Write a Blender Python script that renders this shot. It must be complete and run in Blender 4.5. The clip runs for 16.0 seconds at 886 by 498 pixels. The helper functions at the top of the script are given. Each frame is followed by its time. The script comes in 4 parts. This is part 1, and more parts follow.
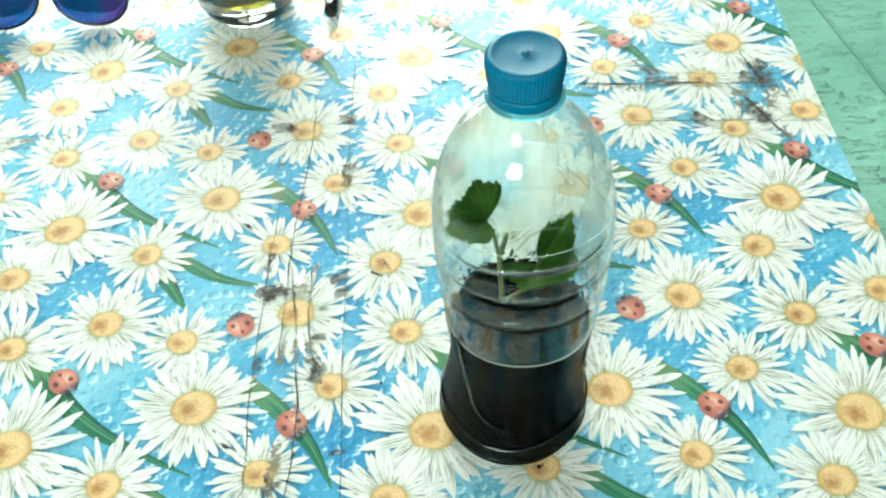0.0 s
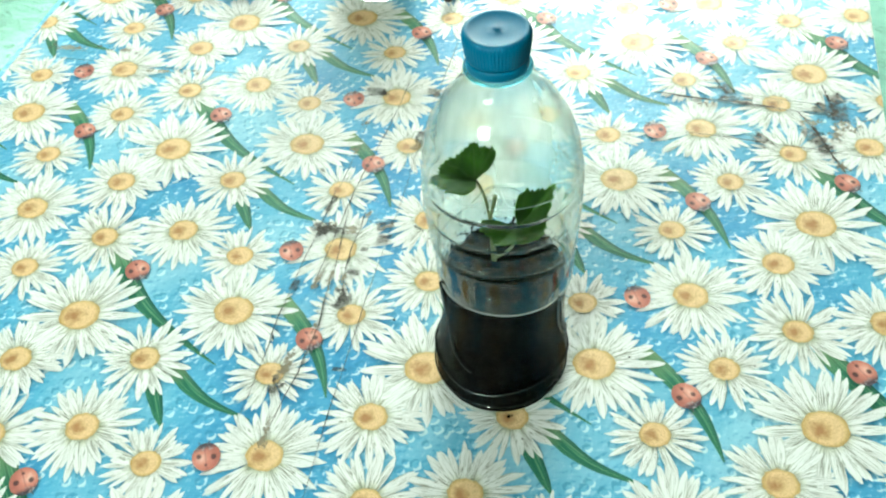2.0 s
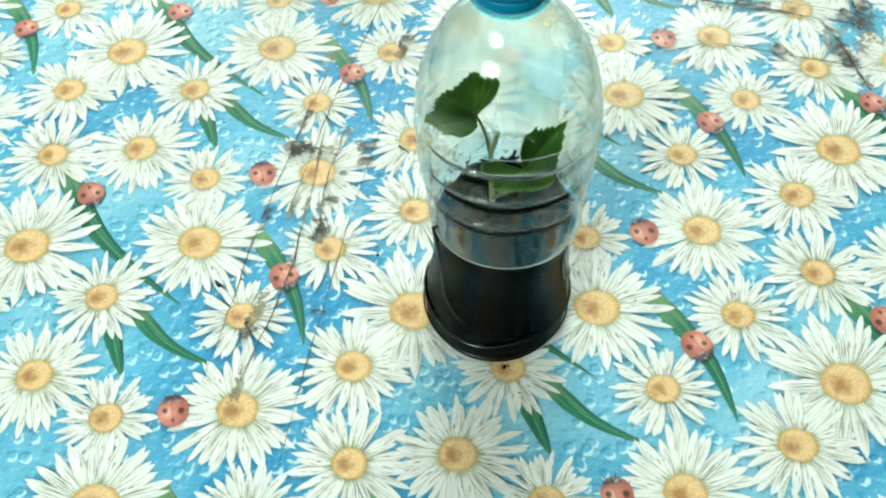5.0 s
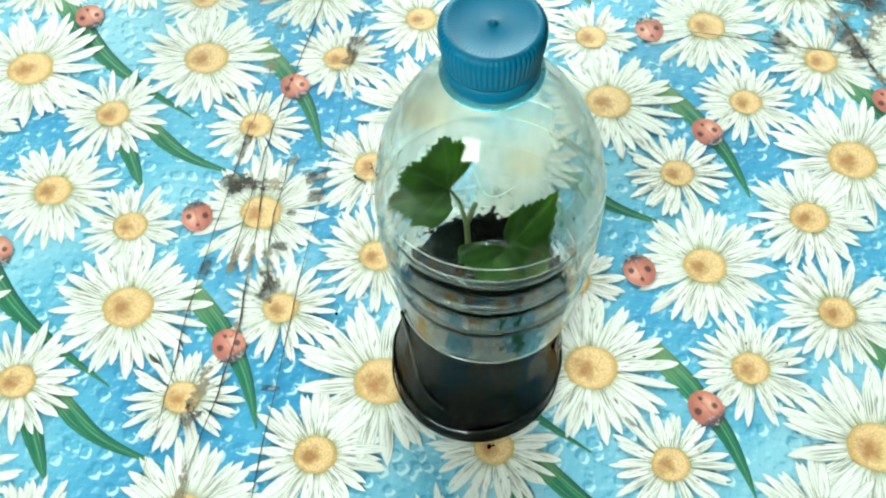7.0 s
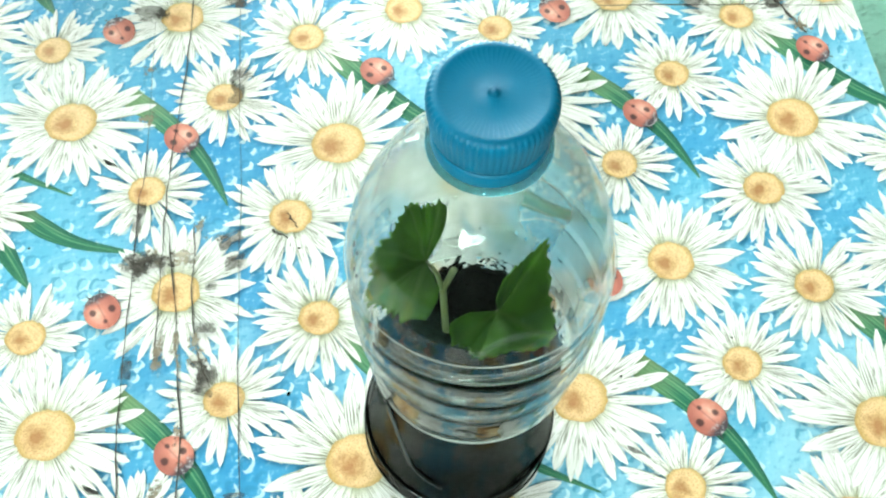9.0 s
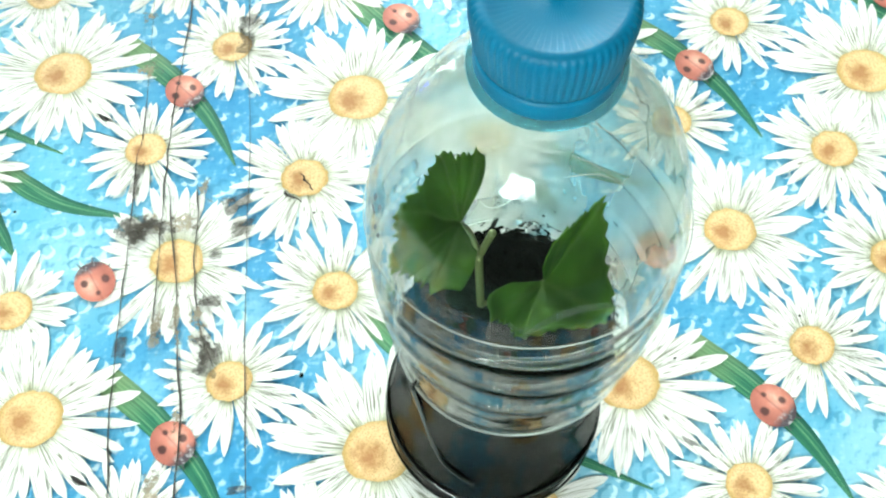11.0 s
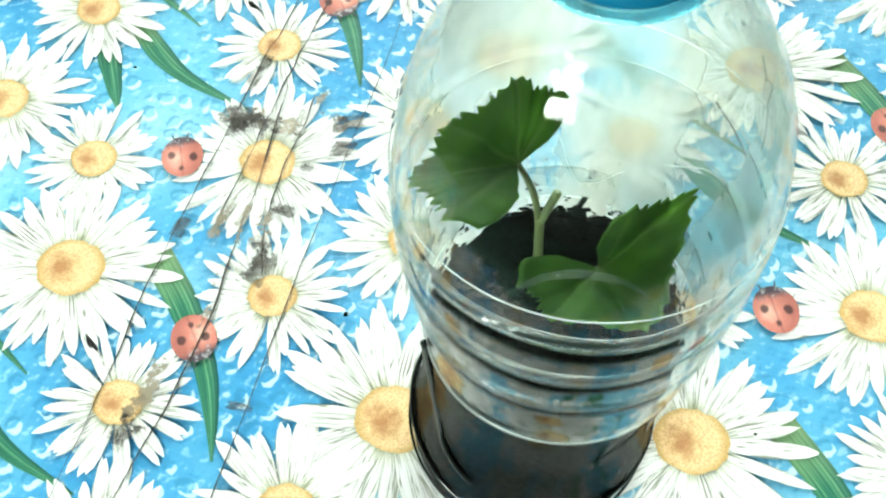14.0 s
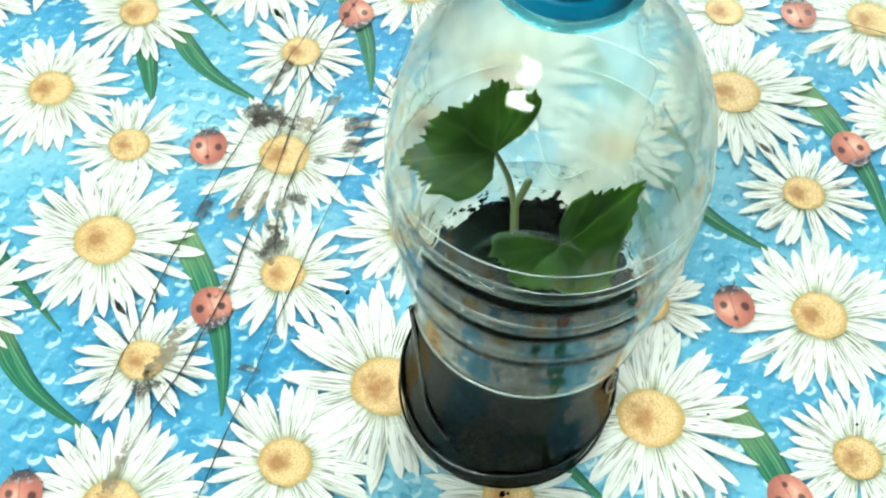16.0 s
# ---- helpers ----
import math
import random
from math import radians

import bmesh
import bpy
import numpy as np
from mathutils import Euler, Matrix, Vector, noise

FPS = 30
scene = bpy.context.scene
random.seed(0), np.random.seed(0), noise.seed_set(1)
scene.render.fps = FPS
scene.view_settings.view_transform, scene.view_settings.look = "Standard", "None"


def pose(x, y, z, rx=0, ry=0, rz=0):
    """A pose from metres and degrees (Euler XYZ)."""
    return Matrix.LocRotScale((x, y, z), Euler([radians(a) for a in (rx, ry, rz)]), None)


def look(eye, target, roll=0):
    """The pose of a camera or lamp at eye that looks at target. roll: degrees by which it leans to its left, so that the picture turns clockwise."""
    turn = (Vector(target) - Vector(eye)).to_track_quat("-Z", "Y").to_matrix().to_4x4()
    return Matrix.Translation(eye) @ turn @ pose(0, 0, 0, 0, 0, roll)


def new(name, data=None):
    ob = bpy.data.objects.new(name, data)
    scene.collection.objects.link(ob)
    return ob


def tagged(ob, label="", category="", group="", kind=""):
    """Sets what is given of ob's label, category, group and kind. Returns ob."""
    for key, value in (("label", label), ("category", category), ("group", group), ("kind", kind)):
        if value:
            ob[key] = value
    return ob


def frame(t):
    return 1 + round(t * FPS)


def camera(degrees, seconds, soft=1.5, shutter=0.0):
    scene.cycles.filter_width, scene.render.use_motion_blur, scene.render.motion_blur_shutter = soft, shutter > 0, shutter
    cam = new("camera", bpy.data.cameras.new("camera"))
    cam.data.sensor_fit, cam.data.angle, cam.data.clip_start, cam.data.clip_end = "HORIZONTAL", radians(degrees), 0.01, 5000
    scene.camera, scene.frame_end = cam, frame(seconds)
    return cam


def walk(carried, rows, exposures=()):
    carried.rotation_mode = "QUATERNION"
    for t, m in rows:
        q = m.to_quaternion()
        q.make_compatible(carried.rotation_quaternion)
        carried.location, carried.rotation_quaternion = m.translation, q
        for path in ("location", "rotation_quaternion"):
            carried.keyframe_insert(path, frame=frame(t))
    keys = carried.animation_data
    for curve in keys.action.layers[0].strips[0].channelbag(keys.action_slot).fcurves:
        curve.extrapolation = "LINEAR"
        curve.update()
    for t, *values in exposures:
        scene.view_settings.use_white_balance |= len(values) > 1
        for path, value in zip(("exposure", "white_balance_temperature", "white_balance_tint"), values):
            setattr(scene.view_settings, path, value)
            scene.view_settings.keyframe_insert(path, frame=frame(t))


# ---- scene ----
cam = camera(47.0, 16.0, soft=2.2)
PATH = [
    (0, (-0.0361, -0.3135, 0.4947), (-0.0391, 0.6742, -0.6342), -2.74),
    (0.5, (0.0317, -0.3312, 0.5047), (-0.1800, 0.6579, -0.6030), -4.53),
    (1, (0.0883, -0.3590, 0.5113), (-0.2584, 0.6309, -0.5609), -5.65),
    (1.5, (0.1046, -0.3732, 0.5181), (-0.2891, 0.5902, -0.5620), -7.21),
    (2, (0.0725, -0.3705, 0.5183), (-0.2090, 0.6020, -0.5886), -4.65),
    (2.5, (0.0061, -0.3744, 0.5273), (-0.1427, 0.6165, -0.5890), -2.52),
    (3, (-0.0356, -0.3824, 0.5325), (-0.0613, 0.5765, -0.6208), 0.30),
    (3.5, (-0.0518, -0.3818, 0.5344), (-0.0217, 0.5453, -0.6444), 1.66),
    (4, (-0.0364, -0.3576, 0.5253), (-0.0474, 0.5481, -0.6703), 1.18),
    (4.2, (-0.0190, -0.3416, 0.5166), (-0.0729, 0.5480, -0.6900), 0.39),
    (6.3, (0.0834, -0.2476, 0.4860), (-0.2179, 0.5122, -0.7716), -4.36),
    (6.5, (0.0658, -0.2299, 0.4824), (-0.1833, 0.5304, -0.7865), -3.70),
    (7, (0.0156, -0.1995, 0.4700), (-0.1062, 0.5305, -0.8348), -1.30),
    (7.5, (-0.0160, -0.1757, 0.4594), (-0.0184, 0.5364, -0.8608), 1.52),
    (8, (-0.0241, -0.1573, 0.4513), (0.0518, 0.5337, -0.8780), 3.74),
    (10.3, (-0.0331, -0.1251, 0.4165), (0.0378, 0.5445, -0.9239), 1.32),
    (10.5, (-0.0333, -0.1223, 0.4091), (0.0318, 0.5366, -0.9369), 1.16),
    (11, (-0.0312, -0.1196, 0.3931), (0.0217, 0.5342, -0.9558), 0.87),
    (11.5, (-0.0307, -0.1137, 0.3759), (0.0024, 0.5479, -0.9699), 0.48),
    (12, (-0.0343, -0.1077, 0.3585), (0.0093, 0.5619, -0.9830), 1.83),
    (12.5, (-0.0325, -0.1026, 0.3462), (0.0324, 0.5665, -0.9947), 2.70),
    (13, (-0.0286, -0.1005, 0.3418), (0.0230, 0.5727, -0.9976), 2.77),
    (13.5, (-0.0111, -0.1100, 0.3398), (-0.1044, 0.5460, -1.0059), -0.50),
    (14, (0.0063, -0.1175, 0.3459), (-0.2107, 0.5432, -0.9832), -1.56),
    (14.5, (0.0378, -0.1401, 0.3664), (-0.3267, 0.5158, -0.9324), -3.57),
    (15, (0.0464, -0.1454, 0.3790), (-0.3453, 0.5108, -0.9118), -4.33),
    (15.5, (0.0240, -0.1459, 0.3790), (-0.2473, 0.5355, -0.9294), -0.71),
    (16, (0.0234, -0.1457, 0.3784), (-0.2194, 0.5358, -0.9356), -0.19),
]
walk(cam, [(t, look(eye, target, roll)) for t, eye, target, roll in PATH],
     exposures=[(0, 0.97, 6500, -6), (0.5, 1.03, 6500, -6), (1.5, 0.93, 6500, -7), (2.5, 0.86, 6500, -8), (4, 0.88, 6500, -6), (7, 1.01, 6500, -5), (11, 1.31, 6500, 2), (12.5, 1.31, 6500, 3), (13, 1.41, 6500, 5), (13.5, 1.60, 6500, 8), (14, 1.35, 6500, 2), (15, 1.21, 6500, -3), (16, 1.13, 6500, -3)])

# ---- light and exposure ----
world = bpy.data.worlds.new("sky")
scene.world = world
world.use_nodes = True
wnt = world.node_tree
sky = wnt.nodes.new("ShaderNodeTexSky")
sky.sky_type, sky.sun_disc = "NISHITA", False
sky.sun_elevation, sky.sun_rotation = radians(42), radians(3)
wnt.links.new(sky.outputs[0], wnt.nodes["Background"].inputs[0])
wnt.nodes["Background"].inputs[1].default_value = 0.12

ROOM = pose(0, 0, 0, 0, 0, 11)          # the room stands a little askew to the table
FLOOR_Z = -0.75

sun = new("sun", bpy.data.lights.new("sun", "SUN"))
sun.data.energy, sun.data.angle, sun.data.color = 3.2, radians(8), (1.0, 0.97, 0.9)
sun.matrix_world = ROOM @ look((0.9, 4.0, 2.6), (0.0, 0.4, -0.75))

day = new("window_daylight", bpy.data.lights.new("window_daylight", "AREA"))
day.data.shape, day.data.size, day.data.size_y = "RECTANGLE", 1.85, 2.2
day.data.energy, day.data.color = 70, (0.94, 1.0, 0.965)
day.matrix_world = ROOM @ look((0.0, 2.3, 0.58), (0.0, 0.0, 0.45))


day2 = new("window_daylight", bpy.data.lights.new("window_daylight", "AREA"))
day2.data.shape, day2.data.size, day2.data.size_y = "RECTANGLE", 1.15, 0.62
day2.data.energy, day2.data.color = 58, (0.95, 1.0, 0.96)
day2.matrix_world = ROOM @ look((-1.335, -2.12, 1.81), (-0.6, 0.0, 0.30))

# ---- small helpers ----
class Nodes:
    """Short way to write a node tree."""

    def __init__(self, name):
        self.mat = bpy.data.materials.new(name)
        self.mat.use_nodes = True
        self.nt = self.mat.node_tree
        self.nt.nodes.clear()
        self.out = self.nt.nodes.new("ShaderNodeOutputMaterial")

    def add(self, kind, ins=(), **props):
        node = self.nt.nodes.new("ShaderNode" + kind)
        for k, v in props.items():
            if k == "op":
                node.operation = v
            elif k == "blend":
                node.blend_type = v
            elif k == "feature":
                node.feature = v
            elif k == "dtype":
                node.data_type = v
        for k, v in dict(ins).items():
            sock = node.inputs[k]
            if isinstance(v, bpy.types.NodeSocket):
                self.nt.links.new(v, sock)
            else:
                sock.default_value = v
        return node

    def math(self, op, a, b=0.0, clamp=False):
        node = self.add("Math", {0: a, 1: b}, op=op)
        node.use_clamp = clamp
        return node.outputs[0]

    def mix(self, fac, a, b, blend="MIX"):
        node = self.nt.nodes.new("ShaderNodeMix")
        node.data_type, node.blend_type = "RGBA", blend
        for k, v in ((0, fac), (6, a), (7, b)):
            if isinstance(v, bpy.types.NodeSocket):
                self.nt.links.new(v, node.inputs[k])
            else:
                node.inputs[k].default_value = v if k == 0 or len(v) == 4 else (*v, 1)
        return node.outputs[2]

    def ramp(self, fac, *stops):
        node = self.nt.nodes.new("ShaderNodeValToRGB")
        el = node.color_ramp.elements
        while len(el) < len(stops):
            el.new(0.5)
        for e, (p, c) in zip(el, stops):
            e.position = p
            e.color = (c, c, c, 1) if isinstance(c, (int, float)) else (*c, 1)
        self.nt.links.new(fac, node.inputs[0])
        return node.outputs[0]

    def noise(self, scale, vec=None, detail=3.0, rough=0.55):
        ins = {"Scale": scale, "Detail": detail, "Roughness": rough}
        if vec is not None:
            ins["Vector"] = vec
        return self.add("TexNoise", ins)

    def geo(self):
        return self.add("NewGeometry").outputs["Position"]

    def uv(self):
        node = self.add("UVMap")
        xyz = self.add("SeparateXYZ", {0: node.outputs[0]})
        return node.outputs[0], xyz.outputs[0], xyz.outputs[1]

    def bump(self, height, strength=0.3, dist=0.001, normal=None):
        ins = {"Height": height, "Strength": strength, "Distance": dist}
        if normal is not None:
            ins["Normal"] = normal
        return self.add("Bump", ins).outputs[0]

    def surface(self, **ins):
        bsdf = self.add("BsdfPrincipled")
        names = {"color": "Base Color", "rough": "Roughness", "metal": "Metallic", "normal": "Normal", "ior": "IOR",
                 "spec": "Specular IOR Level", "coat": "Coat Weight", "trans": "Transmission Weight", "alpha": "Alpha",
                 "sss": "Subsurface Weight"}
        for k, v in ins.items():
            sock = bsdf.inputs[names[k]]
            if isinstance(v, bpy.types.NodeSocket):
                self.nt.links.new(v, sock)
            else:
                sock.default_value = (*v, 1) if k == "color" else v
        self.nt.links.new(bsdf.outputs[0], self.out.inputs[0])
        return self.mat


def mesh_of(name, bm, smooth=False):
    me = bpy.data.meshes.new(name)
    bm.normal_update()
    bm.to_mesh(me)
    bm.free()
    if smooth:
        for p in me.polygons:
            p.use_smooth = True
    return me


def part(name, bm, material, parent=None, label="", smooth=False):
    """One mesh object out of a bmesh or a mesh, under its thing."""
    me = mesh_of(name, bm, smooth) if isinstance(bm, bmesh.types.BMesh) else bm
    if material is not None and not me.materials:
        me.materials.append(material)
    ob = new(name, me)
    if parent is not None:
        ob.parent = parent
    return tagged(ob, label)


def thing(name, label, category, m=None, group="", kind=""):
    ob = new(name)
    if m is not None:
        ob.matrix_world = m
    return tagged(ob, label, category, group, kind)


def box(bm, x0, x1, y0, y1, z0, z1, m=None):
    r = bmesh.ops.create_cube(bm, size=1)
    mat = Matrix.Translation(((x0 + x1) / 2, (y0 + y1) / 2, (z0 + z1) / 2)) @ Matrix.Diagonal((x1 - x0, y1 - y0, z1 - z0, 1))
    bmesh.ops.transform(bm, matrix=(m @ mat) if m is not None else mat, verts=r["verts"])
    return r["verts"]


def lathe(profile, seg=96, wobble=None, closed=False):
    """Turns a list of (radius, height) round the z axis."""
    bm = bmesh.new()
    rings = []
    for r, z in profile:
        if r < 1e-6:
            rings.append([bm.verts.new((0, 0, z))])
            continue
        ring = []
        for k in range(seg):
            a = 2 * math.pi * k / seg
            rr = r + (wobble(a, z) if wobble else 0.0)
            ring.append(bm.verts.new((rr * math.cos(a), rr * math.sin(a), z)))
        rings.append(ring)
    pairs = list(zip(rings, rings[1:])) + ([(rings[-1], rings[0])] if closed else [])
    for a, b in pairs:
        for k in range(seg):
            q = [a[k % len(a)], a[(k + 1) % len(a)], b[(k + 1) % len(b)], b[k % len(b)]]
            q = [v for n, v in enumerate(q) if v not in q[:n]]
            if len(q) > 2:
                bm.faces.new(q)
    return bm


def tube(points, radius, seg=8, taper=1.0, slim=False):
    """A round rod along points, tapered to its end or, if slim, to both ends."""
    bm = bmesh.new()
    rings, n = [], len(points)
    pts = [Vector(p) for p in points]
    for i, p in enumerate(pts):
        d = (pts[min(i + 1, n - 1)] - pts[max(i - 1, 0)]).normalized()
        side = d.cross(Vector((0.13, 0.21, 0.97))).normalized()
        up = side.cross(d)
        r = radius * (1 + (taper - 1) * i / (n - 1))
        if slim:
            r *= 0.08 + 0.92 * math.sin(math.pi * i / (n - 1)) ** 0.6
        rings.append([bm.verts.new(p + r * (math.cos(a) * side + math.sin(a) * up)) for a in (2 * math.pi * k / seg for k in range(seg))])
    for a, b in zip(rings, rings[1:]):
        for k in range(seg):
            bm.faces.new((a[k], a[(k + 1) % seg], b[(k + 1) % seg], b[k]))
    bm.faces.new(rings[0][::-1])
    bm.faces.new(rings[-1])
    return bm


def along(points, n):
    """n + 1 points on a smooth line through points."""
    pts = [Vector(p) for p in points]
    ext = [2 * pts[0] - pts[1]] + pts + [2 * pts[-1] - pts[-2]]
    out = []
    for k in range(n + 1):
        s = k / n * (len(pts) - 1)
        i = min(int(s), len(pts) - 2)
        t = s - i
        a, b, c, d = ext[i : i + 4]
        out.append(0.5 * ((2 * b) + (c - a) * t + (2 * a - 5 * b + 4 * c - d) * t * t + (3 * b - a - 3 * c + d) * t ** 3))
    return out


def interp(x, table):
    xs, ys = zip(*table)
    return float(np.interp(x, xs, ys))


# ---- materials ----
def embossed(n, pos, strength=0.35):
    """Fine pebbled relief of the vinyl cloth."""
    v = n.add("TexVoronoi", {"Vector": pos, "Scale": 210.0})
    w = n.noise(38.0, pos, 2.0)
    f = n.noise(900.0, pos, 2.0)
    h = n.math("ADD", n.math("MULTIPLY", v.outputs["Distance"], 0.6), n.math("MULTIPLY", w.outputs[0], 1.6))
    h = n.math("ADD", h, n.math("MULTIPLY", f.outputs[0], 0.25))
    return n.bump(h, strength, 0.0012)


VINYL_ROUGH = 0.36


def vinyl_blue():
    n = Nodes("vinyl_blue_print")
    pos = n.geo()
    warp = n.noise(120.0, pos, 2.0)
    wv = n.add("VectorMath", {0: warp.outputs["Color"], 1: (0.5, 0.5, 0.5)}, op="SUBTRACT")
    wv = n.add("VectorMath", {0: wv.outputs[0], 1: (0.006, 0.006, 0.0)}, op="MULTIPLY")
    p1 = n.add("VectorMath", {0: pos, 1: wv.outputs[0]}, op="ADD").outputs[0]
    p2 = n.add("VectorMath", {0: p1, 1: (0.0016, -0.0013, 0.0)}, op="ADD").outputs[0]
    d1 = n.add("TexVoronoi", {"Vector": p1, "Scale": 118.0, "Randomness": 1.0}).outputs["Distance"]
    d2 = n.add("TexVoronoi", {"Vector": p2, "Scale": 118.0, "Randomness": 1.0}).outputs["Distance"]
    drop1 = n.ramp(d1, (0.31, 1.0), (0.38, 0.0))
    drop2 = n.ramp(d2, (0.31, 1.0), (0.38, 0.0))
    light = n.math("SUBTRACT", drop1, drop2, True)
    dark = n.math("SUBTRACT", drop2, drop1, True)
    big = n.noise(9.0, pos, 3.0)
    base = n.ramp(big.outputs[0], (0.34, (0.04, 0.26, 0.54)), (0.5, (0.14, 0.44, 0.65)), (0.64, (0.32, 0.61, 0.75)))
    # a deeper blue strip along the fold, broken up by noise
    px = n.add("SeparateXYZ", {0: pos}).outputs[0]
    off = n.math("ABSOLUTE", n.math("ADD", px, 0.110))
    fold_blue = n.math("MULTIPLY", n.ramp(n.math("MULTIPLY", off, 10.0), (0.22, 1.0), (0.62, 0.0)), n.ramp(n.noise(24.0, pos, 3.0).outputs[0], (0.36, 0.25), (0.60, 0.85)))
    base = n.mix(fold_blue, base, (0.022, 0.23, 0.52))
    fine = n.noise(300.0, pos, 3.0)
    base = n.mix(n.math("MULTIPLY", fine.outputs[0], 0.35), base, (0.12, 0.45, 0.62))
    # ripple relief: its lit and shaded sides are put into the colour
    q2 = n.add("VectorMath", {0: pos, 1: (0.0010, -0.0010, 0.0)}, op="ADD").outputs[0]
    r1 = n.noise(170.0, pos, 2.0, 0.5)
    r2 = n.noise(170.0, q2, 2.0, 0.5)
    rip = n.math("SUBTRACT", r1.outputs[0], r2.outputs[0])
    base = n.mix(n.ramp(rip, (0.05, 0.0), (0.17, 0.5)), base, (0.42, 0.70, 0.82))
    base = n.mix(n.ramp(n.math("MULTIPLY", rip, -1.0), (0.05, 0.0), (0.17, 0.5)), base, (0.03, 0.24, 0.50))
    base = n.mix(n.math("MULTIPLY", light, 0.78), base, (0.66, 0.85, 0.88))
    base = n.mix(n.math("MULTIPLY", dark, 0.62), base, (0.04, 0.24, 0.44))
    return n.surface(color=base, rough=VINYL_ROUGH, normal=embossed(n, pos), spec=0.28)


def petal_print(name, white, shade):
    n = Nodes(name)
    pos = n.geo()
    uv, u, v = n.uv()
    isl = n.add("NewGeometry").outputs["Random Per Island"]
    root = n.ramp(u, (0.0, (0.24, 0.26, 0.11)), (0.29, (0.38, 0.40, 0.25)), (0.38, (0.74, 0.76, 0.69)), (0.46, white), (1.0, white))
    edge = n.math("ABSOLUTE", n.math("SUBTRACT", v, 0.5))
    rim = n.ramp(edge, (0.42, 0.0), (0.49, 1.0))
    streak = n.add("TexNoise", {"Vector": n.add("VectorMath", {0: uv, 1: (1.5, 9.0, 1.0)}, op="MULTIPLY").outputs[0], "Scale": 1.0, "Detail": 2.0})
    streak = n.ramp(streak.outputs[0], (0.48, 0.0), (0.72, 1.0))
    col = n.mix(n.math("MULTIPLY", streak, 0.32), root, shade)
    shift = n.add("CombineXYZ", {0: n.math("MULTIPLY", isl, 61.0), 1: n.math("MULTIPLY", isl, 37.0)}).outputs[0]
    hair = n.add("TexNoise", {"Vector": n.add("VectorMath", {0: uv, 1: (1.1, 4.2, 1.0), 2: shift}, op="MULTIPLY_ADD").outputs[0], "Scale": 1.0, "Detail": 1.0})
    hair = n.math("MULTIPLY", n.ramp(n.math("ABSOLUTE", n.math("SUBTRACT", hair.outputs[0], 0.5)), (0.012, 1.0), (0.042, 0.0)), n.ramp(u, (0.60, 1.0), (0.95, 0.12)))
    col = n.mix(n.math("MULTIPLY", hair, 0.85), col, (0.10, 0.11, 0.05))
    col = n.mix(n.math("MULTIPLY", rim, 0.8), col, (0.26, 0.29, 0.20))
    col = n.mix(n.math("MULTIPLY", isl, 0.15), col, shade)
    return n.surface(color=col, rough=VINYL_ROUGH, normal=embossed(n, pos, 0.22), spec=0.28)


def centre_print(name, yellow, brown):
    n = Nodes(name)
    pos = n.geo()
    uv, u, v = n.uv()
    speck = n.add("TexVoronoi", {"Vector": pos, "Scale": 1150.0})
    speck = n.ramp(speck.outputs["Distance"], (0.1, 0.0), (0.55, 1.0))
    off = n.add("VectorMath", {0: uv, 1: (-0.28, -0.12, 0.0)}, op="DISTANCE").outputs["Value"]
    blot = n.noise(260.0, pos, 3.0)
    blotch = n.math("ADD", off, n.math("MULTIPLY", n.math("SUBTRACT", blot.outputs[0], 0.5), 0.9))
    core = n.ramp(blotch, (0.14, 1.0), (0.66, 0.0))
    far = n.add("VectorMath", {0: uv, 1: (0.0, 0.0, 0.0)}, op="DISTANCE").outputs["Value"]
    rim = n.ramp(far, (0.78, 0.0), (1.0, 1.0))
    col = n.mix(n.math("MULTIPLY", speck, 0.75), tuple(c * 0.62 for c in yellow), (0.90, 0.66, 0.36))
    col = n.mix(n.math("MULTIPLY", core, 0.85), col, brown)
    col = n.mix(n.math("MULTIPLY", rim, 0.65), col, (0.42, 0.26, 0.06))
    return n.surface(color=col, rough=VINYL_ROUGH, normal=embossed(n, pos, 0.3), spec=0.28)


def leaf_print():
    n = Nodes("leaf_print")
    pos = n.geo()
    uv, u, v = n.uv()
    lines = n.add("TexNoise", {"Vector": n.add("VectorMath", {0: uv, 1: (1.2, 11.0, 1.0)}, op="MULTIPLY").outputs[0], "Scale": 1.0, "Detail": 2.0})
    col = n.ramp(lines.outputs[0], (0.35, (0.014, 0.10, 0.075)), (0.52, (0.045, 0.21, 0.12)), (0.68, (0.21, 0.41, 0.22)))
    col = n.mix(n.ramp(v, (0.6, 0.0), (0.95, 0.6)), col, (0.012, 0.08, 0.08))
    col = n.mix(n.ramp(u, (0.0, 0.55), (0.25, 0.0)), col, (0.35, 0.5, 0.22))
    return n.surface(color=col, rough=VINYL_ROUGH, normal=embossed(n, pos, 0.25), spec=0.28)


